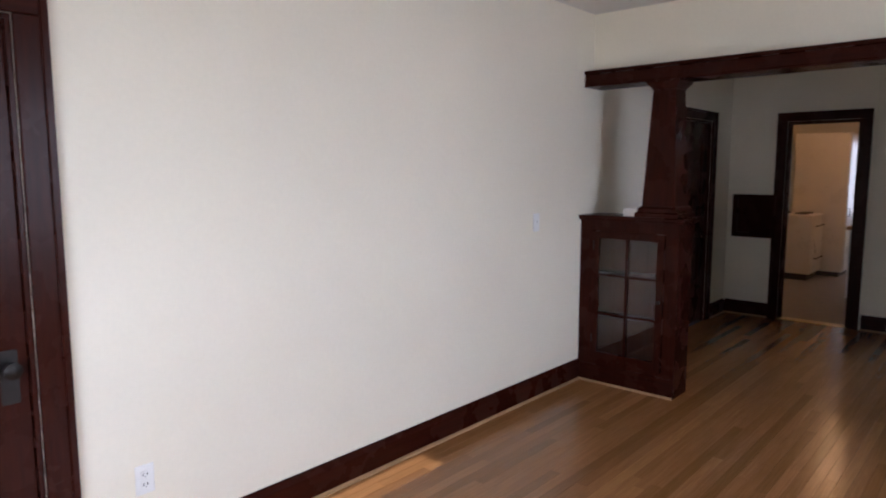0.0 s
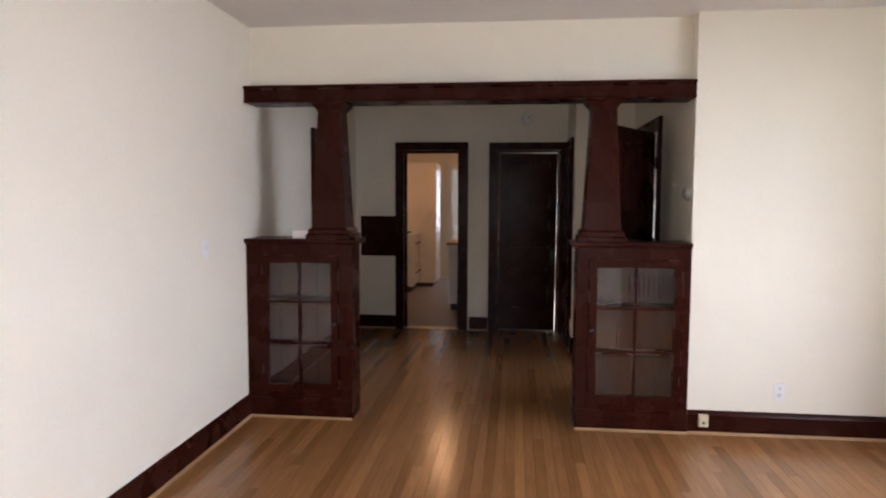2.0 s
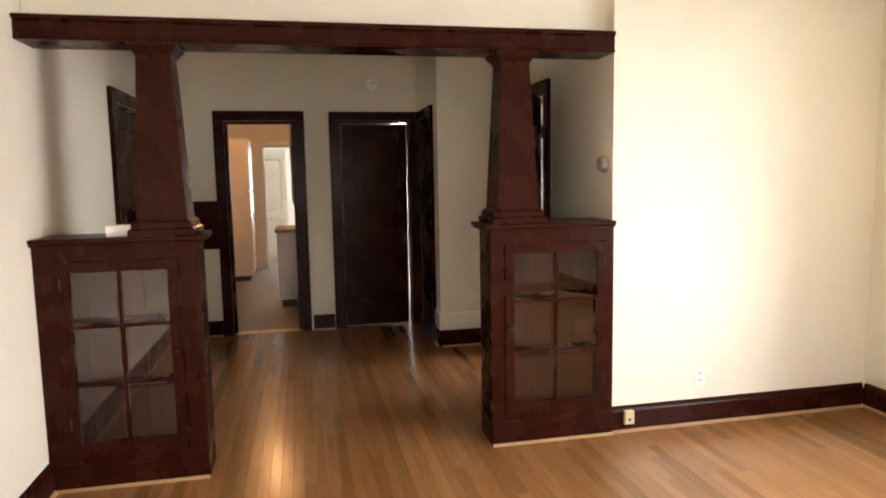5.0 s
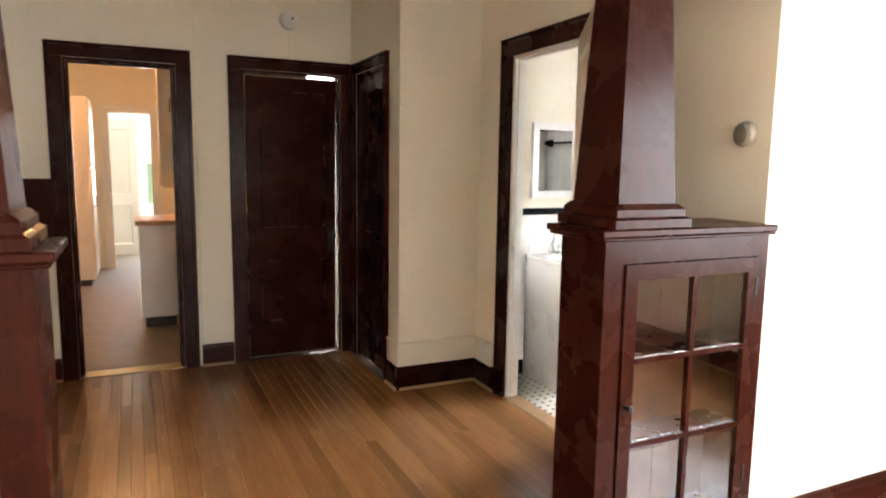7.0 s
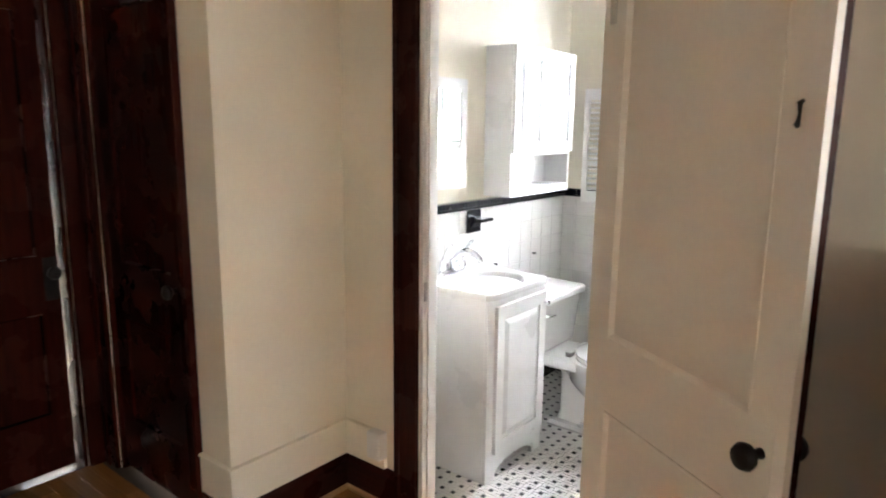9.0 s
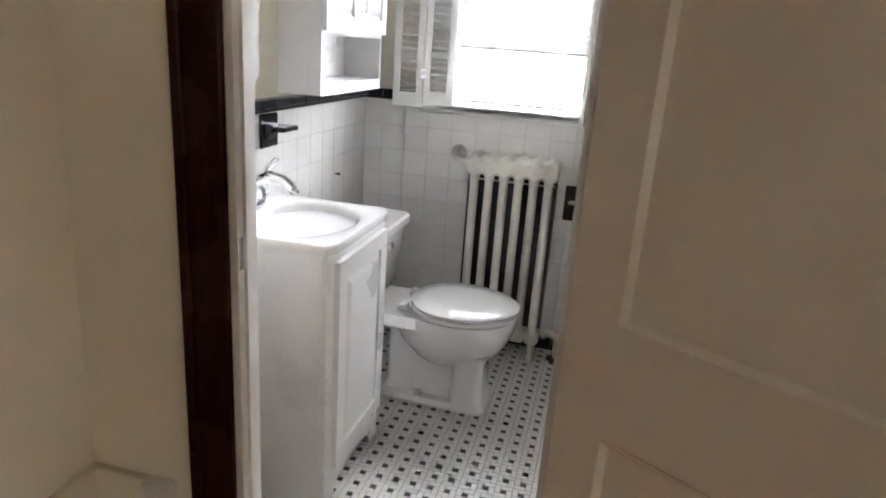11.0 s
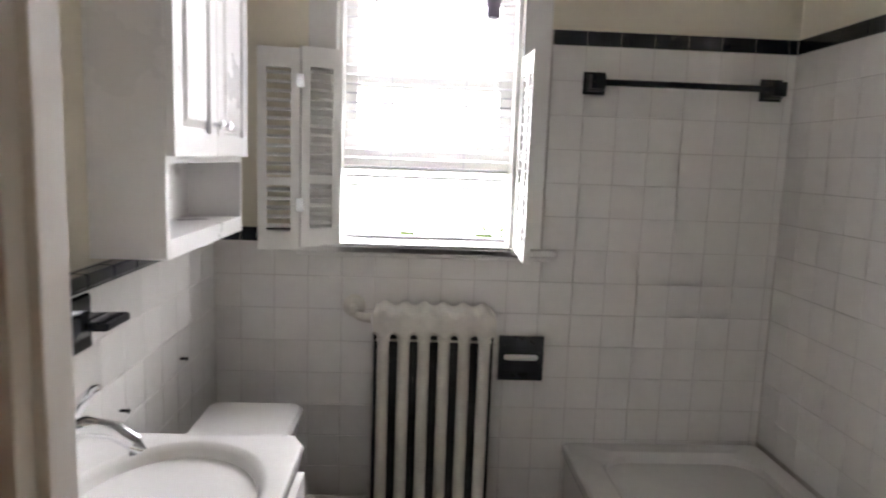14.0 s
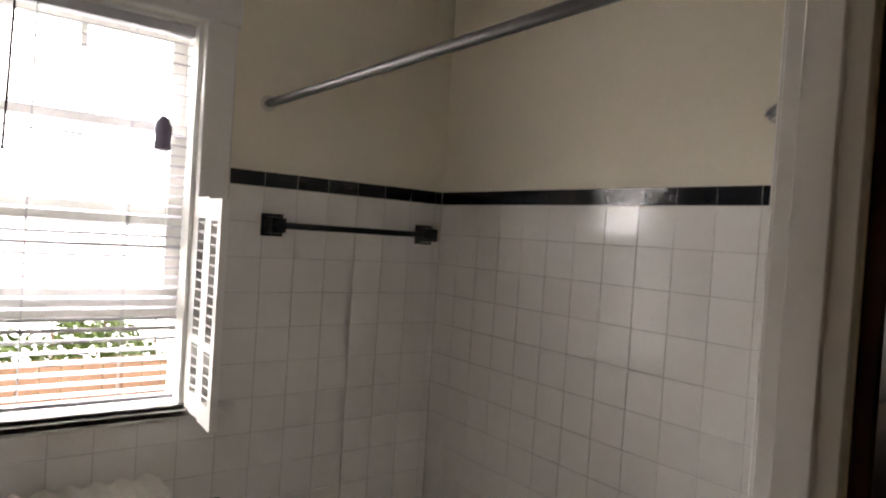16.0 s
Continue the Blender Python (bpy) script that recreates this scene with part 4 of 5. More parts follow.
part("deck", rings(bmesh.new(), [tank_loop(-0.135, 0.135, 1.56, 1.815, 0.318, 0.03), tank_loop(-0.148, 0.148, 1.55, 1.828, 0.330, 0.03), tank_loop(-0.150, 0.150, 1.55, 1.83, 0.362, 0.03), tank_loop(-0.143, 0.143, 1.557, 1.823, 0.3725, 0.03)]), M_PORCELAIN, tl, "", True)
part("seat", rings(bmesh.new(), [egg(0, 1.47, 0.180, 1.250, 1.655, 0.379), egg(0, 1.47, 0.186, 1.244, 1.66, 0.384), egg(0, 1.47, 0.186, 1.244, 1.66, 0.392), egg(0, 1.47, 0.180, 1.250, 1.655, 0.397)]), M_PORCELAIN, tl, "", True)
part("lid", rings(bmesh.new(), [egg(0, 1.47, 0.180, 1.250, 1.655, 0.399), egg(0, 1.47, 0.187, 1.243, 1.66, 0.404), egg(0, 1.47, 0.187, 1.243, 1.66, 0.413), egg(0, 1.47, 0.176, 1.256, 1.65, 0.420), egg(0, 1.47, 0.11, 1.33, 1.60, 0.424)]), M_PORCELAIN, tl, "", True)
for s in (-1, 1):
    part("seat_hinge", boxes((0.075 * s - 0.022, 0.075 * s + 0.022, 1.655, 1.69, 0.374, 0.402), bevel=0.006), M_PORCELAIN, tl, "", True)


part("tank", rings(bmesh.new(), [tank_loop(-0.185, 0.185, 1.80, 1.985, 0.372), tank_loop(-0.20, 0.20, 1.79, 1.99, 0.39), tank_loop(-0.222, 0.222, 1.772, 2.0, 0.63)]), M_PORCELAIN, tl, "", True)
part("tank_lid", rings(bmesh.new(), [tank_loop(-0.232, 0.232, 1.760, 2.008, 0.632), tank_loop(-0.238, 0.238, 1.752, 2.012, 0.638), tank_loop(-0.238, 0.238, 1.752, 2.012, 0.662), tank_loop(-0.230, 0.230, 1.760, 2.006, 0.672), tank_loop(-0.15, 0.15, 1.82, 1.96, 0.674)]), M_PORCELAIN, tl, "", True)
part("flush_lever", tube(bmesh.new(), [(-0.165, 1.775, 0.58), (-0.165, 1.752, 0.58), (-0.12, 1.748, 0.576), (-0.10, 1.748, 0.574)], [0.010, 0.008, 0.006, 0.005], 8), M_CHROME, tl, "chrome flush lever", True)

# radiator
SEC = 0.0635


def radiator(label, x, y0, count, H, at=None, turn=0.0):
    """A column radiator of equal sections that runs along y from y0."""
    rd = thing("radiator", label, "radiator", at=at or (x, 0, 0))
    rd.rotation_euler = (0, 0, turn)
    for i in range(count):
        y = y0 + i * SEC
        sec = bmesh.new()
        for dx in (-0.050, 0.050):
            rings(sec, [circle((dx, y, z), r, "z", 12, q) for r, q, z in ((0.018, 0.017, 0.10), (0.023, 0.0185, 0.16), (0.023, 0.0185, H - 0.11), (0.024, 0.0225, H - 0.085), (0.022, 0.026, H - 0.07))])
        head = []
        for dy, w2, top_z, low_z in ((-0.0317, 0.0745, 0.013, 0.080), (-0.020, 0.0755, 0.010, 0.084), (-0.008, 0.078, 0.001, 0.096), (0.0, 0.0785, 0.0, 0.098), (0.008, 0.078, 0.001, 0.096), (0.020, 0.0755, 0.010, 0.084), (0.0317, 0.0745, 0.013, 0.080)):
            c = 0.012
            head.append([(px, y + dy, H - pz) for px, pz in ((-w2 + c, low_z), (w2 - c, low_z), (w2, low_z - c), (w2, top_z + c), (w2 - c * 0.4, top_z + c * 0.3), (w2 - c * 1.4, top_z), (-w2 + c * 1.4, top_z), (-w2 + c * 0.4, top_z + c * 0.3), (-w2, top_z + c), (-w2, low_z - c))])
        rings(sec, head)
        rings(sec, [[(-0.068, y - a, z), (0.068, y - a, z), (0.068, y + a, z), (-0.068, y + a, z)] for a, z in ((0.024, 0.085), (0.0315, 0.10), (0.0315, 0.135), (0.016, 0.155))])
        part("section", sec, M_RAD, rd)
        # Dark slab puts the shade of the gaps between columns into colour.
        part("gap_shade_slab", boxes((-0.030, 0.030, y - 0.0315, y + 0.0315, 0.15, H - 0.09)), M_RADDARK, rd, "near-black slab painting the shade between columns")
    for y in (y0, y0 + (count - 1) * SEC):
        for dx in (-0.052, 0.052):
            part("foot", rings(bmesh.new(), [circle((dx, y, z), r, "z", 8) for r, z in ((0.018, 0.0), (0.014, 0.012), (0.012, 0.06), (0.020, 0.11))]), M_RAD, rd, "", True)
    part("tie_rod", tube(bmesh.new(), [(-0.04, y0 - 0.025, H - 0.105), (-0.04, y0 + (count - 1) * SEC + 0.025, H - 0.105)], 0.004, 6), M_RAD, rd)
    return rd


rd = radiator("cream painted cast-iron column radiator under the window", 4.548, 1.225, 6, 0.905)
radiator("low cream cast-iron radiator below the living room windows", 0, 0.0, 11, 0.56, (4.05, -4.98, 0), math.pi / 2)
vl = part("valve_elbow", tube(bmesh.new(), [(0.0, 1.19, 0.12), (0.0, 1.15, 0.122), (0.0, 1.118, 0.115), (0.0, 1.108, 0.085), (0.0, 1.108, 0.0)], [0.020, 0.017, 0.02, 0.019, 0.016], 10), M_RAD, rd, "painted pipe elbow", True)
part("union_nut", lathe(bmesh.new(), (0.0, 1.165, 0.121), [(0.026, 0), (0.026, 0.018)], "y", 6), M_RAD, rd)
part("floor_flange", lathe(bmesh.new(), (0.0, 1.108, 0.0), [(0.045, 0.0), (0.045, 0.004), (0.022, 0.012)], "z", 20), M_RADDARK, rd, "", True)
part("top_valve", tube(bmesh.new(), [(0.0, 1.585, 0.860), (0.0, 1.612, 0.861), (0.0, 1.635, 0.870)], [0.016, 0.014, 0.012], 10), M_RAD, rd, "", True)
part("valve_wheel", lathe(bmesh.new(), (0.075, 1.645, 0.883), [(0.036, 0), (0.038, -0.006), (0.030, -0.012), (0.012, -0.03), (0.010, -0.06)], "x", 18), M_RAD, rd, "", True)

# bathtub
tub = thing("bathtub", "white enamelled built-in bathtub with a flat apron", "bathtub")
X0, X1, Y0, Y1, ZR = 3.005, 4.628, 0.24, 0.925, 0.42


def tub_loop(dx0, dx1, dy0, dy1, z, r):
    return tank_loop(X0 + dx0, X1 - dx1, Y0 + dy0, Y1 - dy1, z, r, 7)


bm = bmesh.new()
rings(bm, [tub_loop(0, 0, 0, 0, ZR - 0.035, 0.012), tub_loop(0, 0, 0, 0, ZR - 0.010, 0.014), tub_loop(0.006, 0.006, 0.006, 0.008, ZR, 0.02), tub_loop(0.07, 0.07, 0.045, 0.085, ZR, 0.08), tub_loop(0.085, 0.08, 0.06, 0.10, ZR - 0.012, 0.10), tub_loop(0.13, 0.10, 0.085, 0.125, 0.20, 0.12), tub_loop(0.20, 0.14, 0.12, 0.16, 0.10, 0.13), tub_loop(0.28, 0.22, 0.18, 0.22, 0.085, 0.10)])
part("basin", bm, M_ENAMEL, tub, "", True)
part("apron", prism(bmesh.new(), [(Y1 - 0.02, 0.0), (Y1 - 0.001, 0.0), (Y1 - 0.001, 0.04), (Y1 - 0.008, 0.05), (Y1 - 0.010, ZR - 0.06), (Y1 - 0.002, ZR - 0.036), (Y1 - 0.02, ZR - 0.036)], "x", X0, X1), M_ENAMEL, tub)
rod = thing("shower_rod", "dull metal shower curtain rod above the tub", "curtain rod")
part("pipe", tube(bmesh.new(), [(4.620, 0.925, 2.0), (3.9, 0.932, 1.998), (3.005, 0.94, 1.998)], 0.0125, 12), surface("aged_steel", (0.13, 0.125, 0.12), 0.42, 0.2, 12, 60, 0.1, 0.9), rod, "", True)
part("flange", lathe(bmesh.new(), (4.638, 0.925, 2.0), [(0.026, 0), (0.024, -0.006), (0.015, -0.02)], "x", 16), M_CHROME, rod, "", True)
shw = thing("shower", "dull metal shower on a bent arm", "shower")
part("arm", tube(bmesh.new(), [(3.001, 0.62, 1.93), (3.07, 0.62, 1.94), (3.14, 0.62, 1.925), (3.17, 0.62, 1.90)], 0.009, 10), M_CHROME, shw, "", True)
part("head", tube(bmesh.new(), [(3.168, 0.62, 1.905), (3.18, 0.62, 1.885), (3.20, 0.62, 1.855), (3.207, 0.62, 1.845)], [0.012, 0.018, 0.034, 0.033], 16), M_CHROME, shw, "", True)


# black ceramic fittings
tb = thing("towel_bar", "black ceramic towel bar with square end brackets", "towel bar", at=(XE, 0, 1.627))
for y in (0.895, 0.315):
    part("bracket", rings(bmesh.new(), [[(-d, y - a, -a), (-d, y + a, -a), (-d, y + a, a), (-d, y - a, a)] for d, a in ((0.0, 0.035), (0.008, 0.035), (0.014, 0.029), (0.035, 0.024), (0.062, 0.022))]), M_BLACK, tb)
part("bar", boxes((-0.052, -0.034, 0.338, 0.872, -0.010, 0.010), bevel=0.004), M_BLACK, tb)
ph = thing("paper_holder", "recessed black ceramic paper holder with a white roller", "paper holder", at=(XE, 1.085, 0.715))
part("frame", wall_grid("y", -0.076, 0.076, -0.012, 0.0, -0.076, 0.076, [(-0.058, 0.058, -0.05, 0.05)]), M_BLACK, ph)
part("recess", boxes((-0.003, 0.0, -0.058, 0.058, -0.05, 0.05)), M_BLACK, ph)
part("roller", lathe(bmesh.new(), (-0.014, -0.058, 0.004), [(0.004, 0), (0.009, 0.006), (0.010, 0.02), (0.010, 0.095), (0.009, 0.11), (0.004, 0.116)], "y", 14), M_PLASTIC, ph, "white plastic roller", True)
sp = thing("soap_dish", "black ceramic soap dish on the tub wall", "soap dish", at=(3.685, YS, 0.785))
part("plate", boxes((-0.08, 0.08, 0.0, 0.012, -0.072, 0.072), bevel=0.005), M_BLACK, sp)
part("tray", boxes((-0.062, 0.062, 0.012, 0.07, -0.05, -0.03), (-0.062, 0.062, 0.060, 0.07, -0.03, -0.012), (-0.062, -0.052, 0.012, 0.06, -0.03, -0.012), (0.052, 0.062, 0.012, 0.06, -0.03, -0.012), bevel=0.004), M_BLACK, sp)
part("grip", boxes((-0.062, -0.046, 0.012, 0.05, 0.02, 0.038), (0.046, 0.062, 0.012, 0.05, 0.02, 0.038), (-0.062, 0.062, 0.05, 0.066, 0.02, 0.038), bevel=0.004), M_BLACK, sp)
tb2 = thing("tumbler_holder", "black ceramic tumbler holder on the white tiles", "tumbler holder", at=(3.735, YN, 1.03))
part("plate", boxes((-0.055, 0.055, -0.012, 0.0, -0.055, 0.055), bevel=0.004), M_BLACK, tb2)
part("arm", rings(bmesh.new(), [[(-a, y, z0), (a, y, z0), (a, y, z1), (-a, y, z1)] for a, y, z0, z1 in ((0.030, -0.012, -0.03, 0.024), (0.026, -0.03, -0.004, 0.022), (0.040, -0.05, 0.002, 0.020), (0.046, -0.085, 0.004, 0.020), (0.044, -0.090, 0.006, 0.018))]), M_BLACK, tb2)
for x, z in ((4.305, 0.79), (3.925, 0.788)):
    sc = thing("wall_screw", "small dark screw remaining in the tiles", "screw", "tile screws", (x, YN, z))
    part("shank", tube(bmesh.new(), [(0, 0, 0), (0, -0.016, 0)], 0.0035, 8), M_BLACKMETAL, sc)
    part("head", lathe(bmesh.new(), (0, -0.016, 0), [(0.003, 0), (0.0065, -0.002), (0.004, -0.005)], "y", 10), M_BLACKMETAL, sc, "", True)
hk = thing("jamb_nail", "small dark nail in the white door jamb", "nail", at=(2.965, 1.719, 1.51))
part("nail", tube(bmesh.new(), [(0, 0.006, 0), (0, -0.007, 0.001)], 0.0011, 6), M_BLACKMETAL, hk)

# ---- kitchen and porch seen through the doorway ----
M_FRIDGE = surface("cream_enamel", (0.74, 0.70, 0.62), 0.3, 0.04, 3, 50, 0.02)
M_COUNTER = surface("butcher_block", (0.45, 0.24, 0.11), 0.45, 0.2, 6, 50, 0.1)
st = thing("gas_stove", "white enamelled freestanding kitchen stove", "stove", at=(-0.47, 5.94, 0))
part("body", boxes((0, 0.68, 0, 0.60, 0.09, 0.90), bevel=0.006), M_FRIDGE, st)
part("kick_base", boxes((0.02, 0.64, 0.02, 0.58, 0.0, 0.09)), M_SLOT, st)
part("oven_door", boxes((0.681, 0.70, 0.02, 0.58, 0.36, 0.80), bevel=0.004), M_FRIDGE, st)
part("drawer", boxes((0.681, 0.70, 0.02, 0.58, 0.11, 0.34), bevel=0.004), M_FRIDGE, st)
for z in (0.77, 0.31):
    part("handle", tube(bmesh.new(), [(0.70, 0.10, z), (0.73, 0.11, z), (0.73, 0.49, z), (0.70, 0.50, z)], 0.008, 8), M_SLOT, st)
part("cooktop", boxes((0, 0.69, 0, 0.60, 0.901, 0.92), bevel=0.004), M_FRIDGE, st)
for x in (0.20, 0.50):
    for y in (0.16, 0.44):
        part("grate", boxes((x - 0.09, x + 0.09, y - 0.006, y + 0.006, 0.92, 0.945), (x - 0.006, x + 0.006, y - 0.09, y - 0.0065, 0.92, 0.945), (x - 0.006, x + 0.006, y + 0.0065, y + 0.09, 0.92, 0.945)), M_SLOT, st)
part("back_guard", boxes((-0.02, 0.04, 0.0, 0.60, 0.921, 1.10), bevel=0.004), M_FRIDGE, st)
fr = thing("pantry_cupboard", "tall cream pantry cupboard lit warm by the kitchen bulb", "cupboard", at=(-0.22, 6.60, 0))
part("body", boxes((0, 0.70, 0.0, 0.62, 0.07, 2.08), bevel=0.006), M_FRIDGE, fr)
part("kick_board", boxes((0.02, 0.66, 0.03, 0.60, 0.0, 0.07)), M_SLOT, fr)
part("door", boxes((0.701, 0.719, 0.01, 0.61, 0.10, 1.30), bevel=0.003), M_FRIDGE, fr)
part("upper_door", boxes((0.701, 0.719, 0.01, 0.61, 1.32, 2.06), bevel=0.003), M_FRIDGE, fr)
part("handle", tube(bmesh.new(), [(0.719, 0.06, 0.88), (0.745, 0.06, 0.89), (0.745, 0.06, 0.99), (0.719, 0.06, 1.0)], 0.006, 8), M_SLOT, fr)
kc = thing("kitchen_cabinet", "white kitchen base cabinet beside the doorway", "cabinet", at=(0.935, 4.36, 0))
part("body", boxes((0.0, 1.04, 0.0, 0.62, 0.09, 0.87), bevel=0.003), M_CABWHITE, kc)
part("kick_board", boxes((0.03, 1.04, 0.04, 0.58, 0.0, 0.09)), M_SLOT, kc)
ct = thing("countertop", "brown butcher-block kitchen countertop", "countertop", at=(0.91, 4.335, 0.871))
part("slab", boxes((0, 1.065, 0, 0.67, 0, 0.038), bevel=0.005), M_COUNTER, ct)
kw = thing("wall_cabinet", "beige kitchen wall cabinet above the counter", "cabinet", at=(1.14, 4.38, 1.18))
part("body", boxes((0.0, 0.83, 0.0, 0.35, 0.0, 1.30), bevel=0.003), M_DOORWHITE, kw)
part("door", boxes((-0.019, -0.001, 0.01, 0.34, 0.02, 1.28), bevel=0.003), M_DOORWHITE, kw)
d = doorway("door_7", "white painted doorway from the kitchen to the porch")
casing(d, "x", 0.62, 1.16, 7.9, -1, h=2.03, w=0.07, mat=M_WHITE)
jamb(d, "x", 0.62, 1.16, 7.9, 8.0, h=2.03, mat=M_WHITE)
pd = thing("porch_door", "white panelled back door standing in the porch", "door", at=(0.22, 9.2, 0))
leaf_side(pd, "leaf", 0.75, 2.0, 0.0, 0.04, ((0.1, 0.65, 0.15, 0.75), (0.1, 0.65, 0.9, 1.85)), M_WHITE, False)
kl = thing("kitchen_lamp", "warm bulb in a plain ceiling holder", "lamp", at=(0.75, 5.4, CEIL))
part("holder", lathe(bmesh.new(), (0, 0, 0), [(0.05, 0), (0.05, -0.02), (0.025, -0.05), (0.022, -0.09)], "z", 16), M_PLASTIC, kl, "", True)

# kitchen leaf folded back inside its doorway
lf = thing("kitchen_door", "dark-stained kitchen door folded back into the kitchen", "door", at=(1.168, 3.235, 0.01))
lf.rotation_euler = (0, 0, radians(84))
leaf_side(lf, "leaf", 0.60, 1.99, -0.036, 0.0, ((0.1, 0.5, 0.93, 1.88), (0.1, 0.5, 0.25, 0.69)), M_DARK, True)
for z in (0.25, 1.72):
    part("hinge", lathe(bmesh.new(), (0.0, 0.012, z), [(0.007, 0), (0.007, 0.09)], "z", 8), M_SHOE, lf, "brass hinge")

# ---- outside ----
setting("ground", boxes((-400, 400, -400, 400, -1.3, -1.05)), surface("lawn_ground", (0.09, 0.13, 0.04), 0.9, 0.4, 0.3, 6, 0.5), "grassy ground round the house", "ground")
M_FENCE = surface("brown_fence_boards", (0.36, 0.20, 0.14), 0.75, 0.2, 2, 30, 0.4)
# Glowing panel stands in for bright sky and adds light through the east windows.
M_SKY_GLOW, ht, hb = nodes_of("sky_glow_panel")
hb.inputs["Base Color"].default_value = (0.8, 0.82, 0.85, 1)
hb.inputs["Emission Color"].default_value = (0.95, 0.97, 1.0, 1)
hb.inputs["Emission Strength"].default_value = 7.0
setting("backdrop", boxes((16, 16.2, -28, 28, -1.05, 30)), M_SKY_GLOW, "glowing panel standing in for bright sky beyond the garden", "backdrop")
fence = thing("garden_fence", "weathered reddish brown board fence", "fence", at=(9.0, 0, -1.05))
for i in range(60):
    y = -6.0 + i * 0.16
    o = part("fence_board", boxes((0, 0.02, y, y + 0.152, 0.02, 1.42), bevel=0.004), M_FENCE, fence) if i == 0 else new("fence_board", fence_mesh)
    if i == 0:
        fence_mesh = o.data
    else:
        o.parent, o.location = fence, (0, i * 0.16, 0)
part("rail", boxes((0.021, 0.06, -6.0, 3.6, 0.3, 0.39), (0.021, 0.06, -6.0, 3.6, 1.15, 1.24)), M_FENCE, fence)
M_LEAF = surface("hedge_leaf", (0.12, 0.19, 0.045), 0.6, 0.4, 3, 30, 0.1, seeded=True)
hedge = thing("hedge", "dense green garden hedge behind the fence", "hedge", at=(10.4, 0, -1.05))
rl = random.Random(9)
lv, lf_ = [], []
for i in range(16000):
    y, z = rl.uniform(-6, 4), rl.uniform(0.2, 2.15)
    x = rl.gauss(0, 0.35)
    if z > 1.42 + 0.10 * math.sin(y * 2.3) + 0.15 * math.sin(y * 5.1):
        continue
    u = Vector((rl.gauss(0, 1), rl.gauss(0, 1), rl.gauss(0, 1))).normalized()
    q = u.orthogonal().normalized()
    p, s = Vector((x, y, z)), rl.uniform(0.05, 0.085)
    k = len(lv)
    lv += [p - q * s, p + u.cross(q) * s * 0.5 + u * s * 0.2, p + q * s, p - u.cross(q) * s * 0.5 + u * s * 0.2]
    lf_.append((k, k + 1, k + 2, k + 3))
me = bpy.data.meshes.new("foliage")
me.from_pydata(lv, [], lf_)
me.materials.append(M_LEAF)
tagged(new("foliage", me), kind="stuff").parent = hedge
st_ = bmesh.new()
for i in range(20):
    y = -5.8 + i * 0.5
    tube(st_, [(0, y, 0.0), (0.03, y + 0.05, 0.8), (-0.02, y + 0.1, 1.6)], [0.03, 0.02, 0.008], 6)
part("stems", st_, M_FENCE, hedge)

# FLOORS
floor = setting("floor", boxes((0.0, 4.64, -5.1, 3.10, -0.02, -0.012)), M_GAP, "varnished oak strip floor in mixed warm tones", "floor")
rng = random.Random(4)
BW = 0.057
LENGTHS = (0.7, 1.0, 1.3, 1.7, 2.2, 2.8)


def board_mesh(length):
    bm = bmesh.new()
    g, e = 0.0003, 0.0005
    rings(bm, [[(g, g, -0.012), (BW - g, g, -0.012), (BW - g, length - g, -0.012), (g, length - g, -0.012)],
               [(g, g, -0.001), (BW - g, g, -0.001), (BW - g, length - g, -0.001), (g, length - g, -0.001)],
               [(g + e, g + e, 0), (BW - g - e, g + e, 0), (BW - g - e, length - g - e, 0), (g + e, length - g - e, 0)]])
    return mesh_of("board", bm, M_OAK)


BOARDS = {l: board_mesh(l) for l in LENGTHS}
far_v, far_f = [], []
count = 0
for i in range(int(4.64 / BW)):
    x = i * BW
    end = 3.10 if x < 2.33 else (2.12 if x < 2.87 else -0.002)
    y = -5.1 - rng.random() * 0.1
    while y < end - 0.05:
        l = rng.choice(LENGTHS)
        if y + l > end:
            fit_l = [q for q in LENGTHS if y + q <= end]
            l = fit_l[-1] if fit_l else end - y
        if y > -2.4 and x < 3.0 and count < 300:
            ob = new("board", BOARDS.get(l) or board_mesh(l))
            ob.location, ob.parent = (x, y, 0), floor
            count += 1
        else:
            n = len(far_v)
            for z, s in ((-0.012, 0.0003), (0.0, 0.0007)):
                far_v += [(x + s, y + s, z), (x + BW - s, y + s, z), (x + BW - s, y + l - s, z), (x + s, y + l - s, z)]
            far_f += [(n + 4, n + 5, n + 6, n + 7)] + [(n + k, n + (k + 1) % 4, n + 4 + (k + 1) % 4, n + 4 + k) for k in range(4)]
        y += l
me = bpy.data.meshes.new("boards")
me.from_pydata(far_v, [], far_f)
me.materials.append(M_OAK)
rest = new("boards", me)
rest.parent = floor
tagged(rest, kind="stuff")
setting("floor_kitchen", boxes((-0.6, 4.0, 3.23, 9.9, -0.02, 0.0)), surface("vinyl_floor", (0.25, 0.205, 0.165), 0.5, 0.3, 7, 60, 0.15), "worn beige vinyl kitchen floor", "floor")

# bathroom floor of small white bars and black dots
mos = setting("floor_bathroom", boxes((3.0, 4.64, 0.90, 2.108, -0.02, 0.0)), surface("dark_floor_grout", (0.16, 0.14, 0.12), 0.8, 0.25, 8, 60, 0.2), "white pinwheel mosaic floor with small black square dots", "floor")
M_MOSW = surface("mosaic_white", (0.74, 0.72, 0.67), 0.35, 0.12, 3, 50, 0.05)
M_MOSB = surface("mosaic_black", (0.02, 0.02, 0.022), 0.3, 0.2, 6, 60, 0.05)
U = 0.0188
cell = ((0, 0, 2, 1), (2, 0, 3, 2), (1, 2, 3, 3), (0, 1, 1, 3))
geo_w, geo_b = ([], []), ([], [])


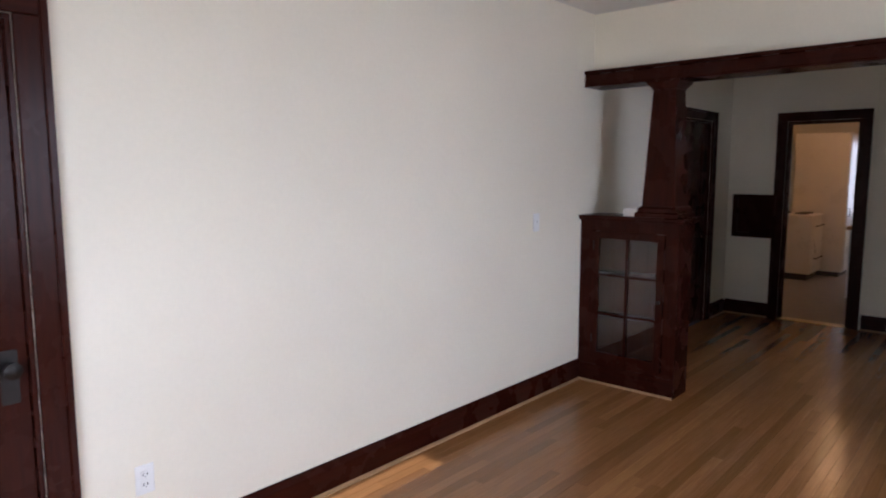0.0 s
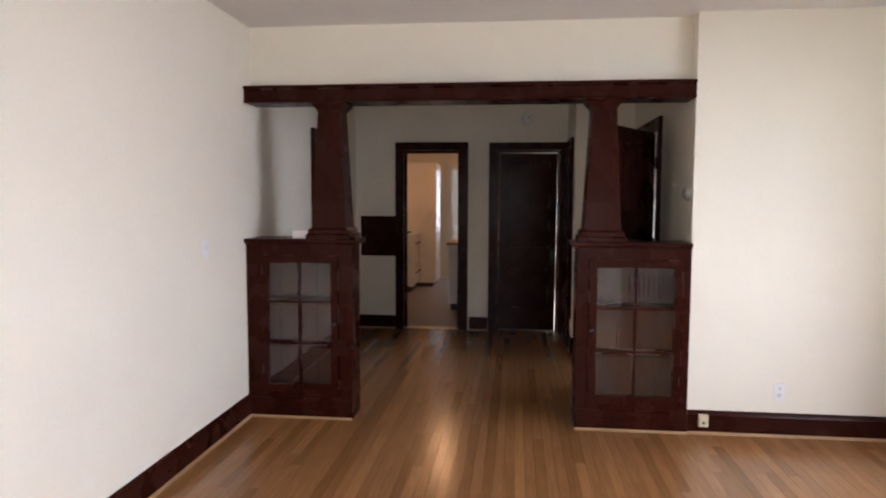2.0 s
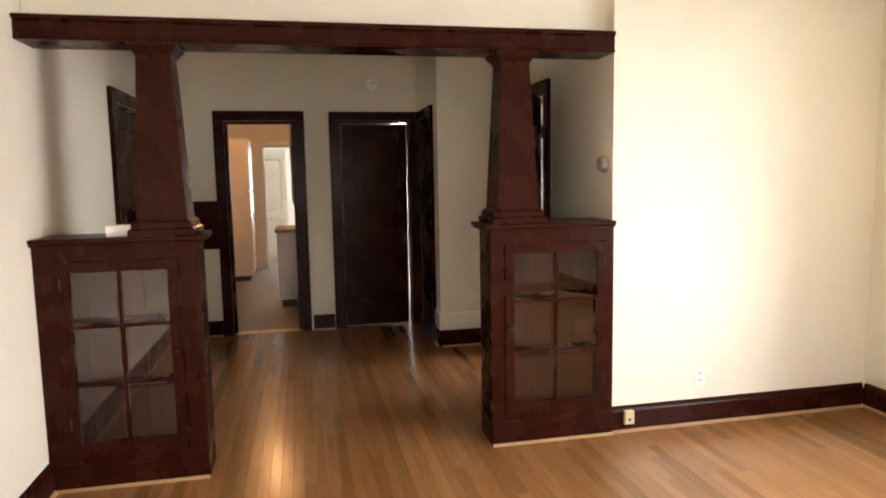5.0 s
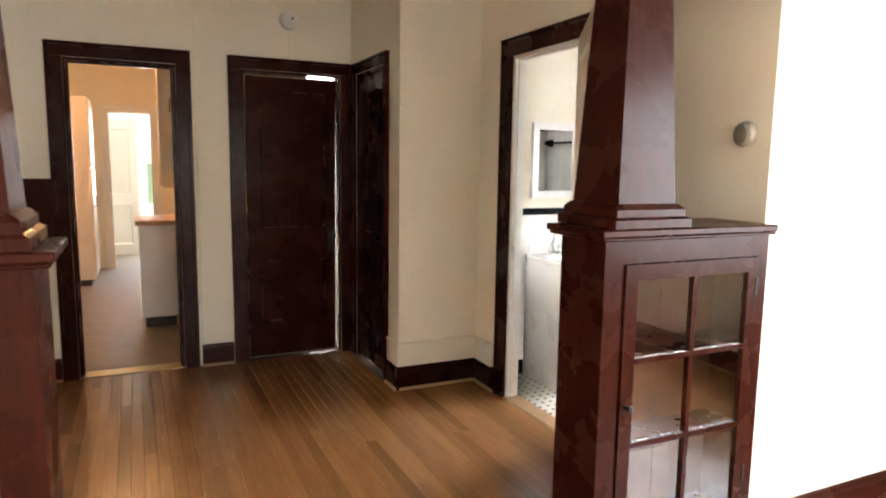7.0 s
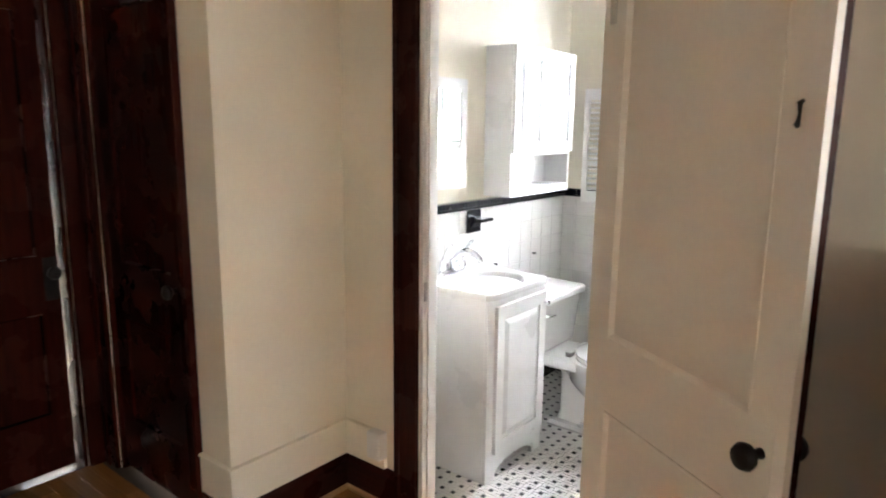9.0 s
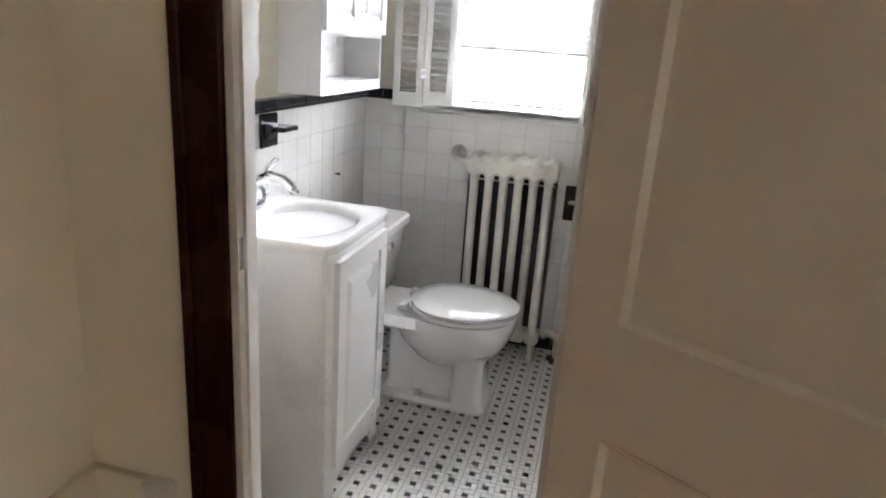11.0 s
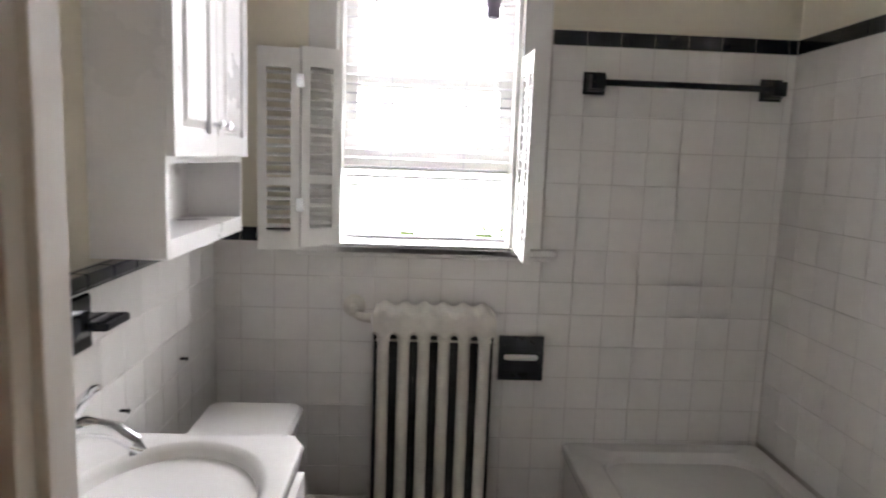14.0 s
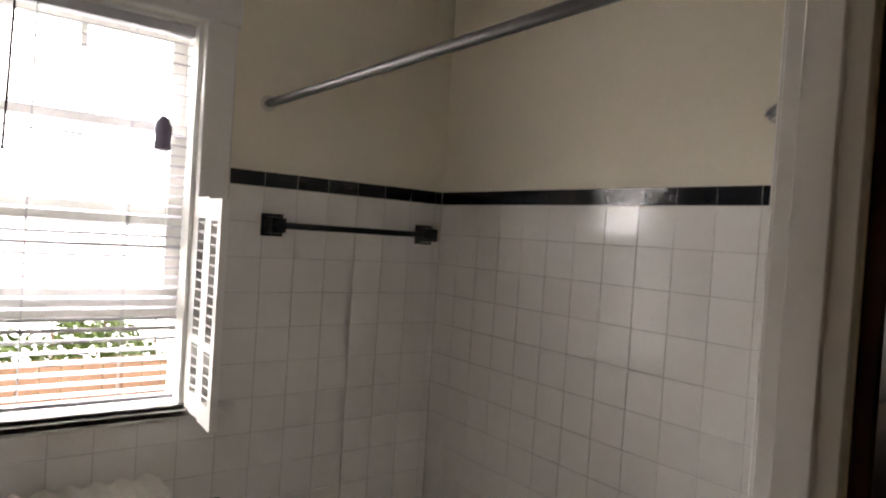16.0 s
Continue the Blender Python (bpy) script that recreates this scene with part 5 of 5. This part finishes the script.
def chip(geo, x0, y0, x1, y1):
    vs, fs = geo
    n = len(vs)
    g = 0.0008
    for z, s in ((0.0, g), (0.0022, g + 0.0005)):
        vs += [(x0 + s, y0 + s, z), (x1 - s, y0 + s, z), (x1 - s, y1 - s, z), (x0 + s, y1 - s, z)]
    fs += [(n + 4, n + 5, n + 6, n + 7)] + [(n + k, n + (k + 1) % 4, n + 4 + (k + 1) % 4, n + 4 + k) for k in range(4)]


for i in range(30):
    for j in range(21):
        x, y = 3.004 + i * 3 * U, 0.926 + j * 3 * U
        if x > 4.60 or y > 2.06:
            continue
        for a, b, c, d_ in cell:
            chip(geo_w, x + a * U, y + b * U, x + c * U, y + d_ * U)
        chip(geo_b, x + U, y + U, x + 2 * U, y + 2 * U)
for nm, (vs, fs), mt in (("white_bars", geo_w, M_MOSW), ("black_dots", geo_b, M_MOSB)):
    me = bpy.data.meshes.new(nm)
    me.from_pydata(vs, [], fs)
    me.materials.append(mt)
    tagged(new(nm, me), kind="stuff").parent = mos


# wall tiles, each its own piece
def tile_mesh(name, w, h, mat):
    """A tile with its face on y = -0.008, running from 0 to w and 0 to h."""
    g, e = 0.0006, 0.0008

    def lp(d, y):
        return [(d, y, d), (w - d, y, d), (w - d, y, h - d), (d, y, h - d)]
    return mesh_of(name, rings(bmesh.new(), [lp(g, 0.0), lp(g, -0.0066), lp(g + e, -0.008)]), mat)


TILES = {}


def tile_wall(name, label, origin, turn, runs, z_rows, skip=None):
    """Tiles on one wall. runs: (u0, u1) stretches along it; z_rows: (z0, z1, material)."""
    back = thing(name, label, "wall tiles", at=origin)
    tagged(back, kind="structure")
    back.rotation_euler = (0, 0, turn)
    us = []
    for u0, u1, start in runs:
        u = start
        while u < u1 - 0.004:
            a, b = max(u, u0), min(u + PITCH, u1)
            if b - a > 0.006:
                us.append((a, b))
            u += PITCH
    for z0, z1, mat, nm, wide in z_rows:
        for a, b in us:
            if skip and skip((a + b) / 2, (z0 + z1) / 2):
                continue
            key = (round(b - a, 3), round(z1 - z0, 3), mat.name)
            if key not in TILES:
                TILES[key] = tile_mesh(nm, b - a, z1 - z0, mat)
            o = new(nm, TILES[key])
            o.parent, o.location = back, (a, 0, z0)
    return back


Z0 = 1.086
low = [(Z0 - (k + 1) * PITCH, Z0 - k * PITCH, M_TILE, "tile", 1) for k in range(9)]
base = [(0.002, Z0 - 9 * PITCH, M_BLACK, "black_tile", 1)]
rim = [(Z0, Z0 + 0.046, M_BLACK, "black_tile", 1)]
high = [(Z0 + k * PITCH, Z0 + (k + 1) * PITCH, M_TILE, "tile", 1) for k in range(6)]
cap = [(Z0 + 6 * PITCH, Z0 + 6 * PITCH + 0.047, M_BLACK, "black_tile", 1)]
# backing of grout behind each field
setting("grout_north", boxes((3.002, 4.631, 2.1015, 2.1078, 0.0, Z0 + 0.045)), M_GROUT, "grey grout joints between the tiles", "grout")
setting("grout_east", boxes((4.6335, 4.6398, 0.229, 2.106, 0.0, 1.045), (4.6335, 4.6398, 0.229, 1.035, 1.045, Z0 + 6 * PITCH + 0.045), (4.6335, 4.6398, 1.815, 2.106, 1.045, Z0 + 0.045)), M_GROUT, "grey grout joints between the tiles", "grout")
setting("grout_south", boxes((3.002, 4.631, 0.2282, 0.2345, 0.40, Z0 + 6 * PITCH + 0.045)), M_GROUT, "grey grout joints between the tiles", "grout")
# north wall: u runs along +x
tile_wall("tiles_north", "white glazed wall tiles with a black border and base", (3.005, 2.1075, 0), 0.0, [(0.0, 1.627, 0.072 - PITCH)], base + low + rim)
# its border stands out from the wall as a narrow glazed ledge
ledge_mesh = mesh_of("ledge_tile", boxes((0.0006, PITCH - 0.0006, -0.042, -0.0085, Z0 + 0.018, Z0 + 0.0455), bevel=0.004), M_BLACK)
north = bpy.data.objects["tiles_north"]
for k in range(14):
    o = new("ledge_tile", ledge_mesh)
    o.parent, o.location = north, (0.072 + k * PITCH, 0, 0)
# east wall: u runs along -y from the north corner
tile_wall("tiles_east_low", "white glazed wall tiles under the window", (4.640, 2.100, 0), -math.pi / 2, [(0.0, 1.862, 0.082 - PITCH)], base + low)
tile_wall("tiles_east_border", "black glazed border tiles beside the shutter", (4.640, 2.100, 0), -math.pi / 2, [(0.0, 0.285, 0.082 - PITCH)], rim)
tile_wall("tiles_east_high", "white glazed tub tiles with a black border", (4.640, 1.0345, 0), -math.pi / 2, [(0.0, 0.798, 0.002)], high + cap)
# south wall: u runs along -x from the east corner
tile_wall("tiles_south", "white glazed tub tiles with a black border", (4.632, 0.2285, 0), math.pi, [(0.0, 1.627, 0.0)], [r for r in low[:6]] + high + cap)
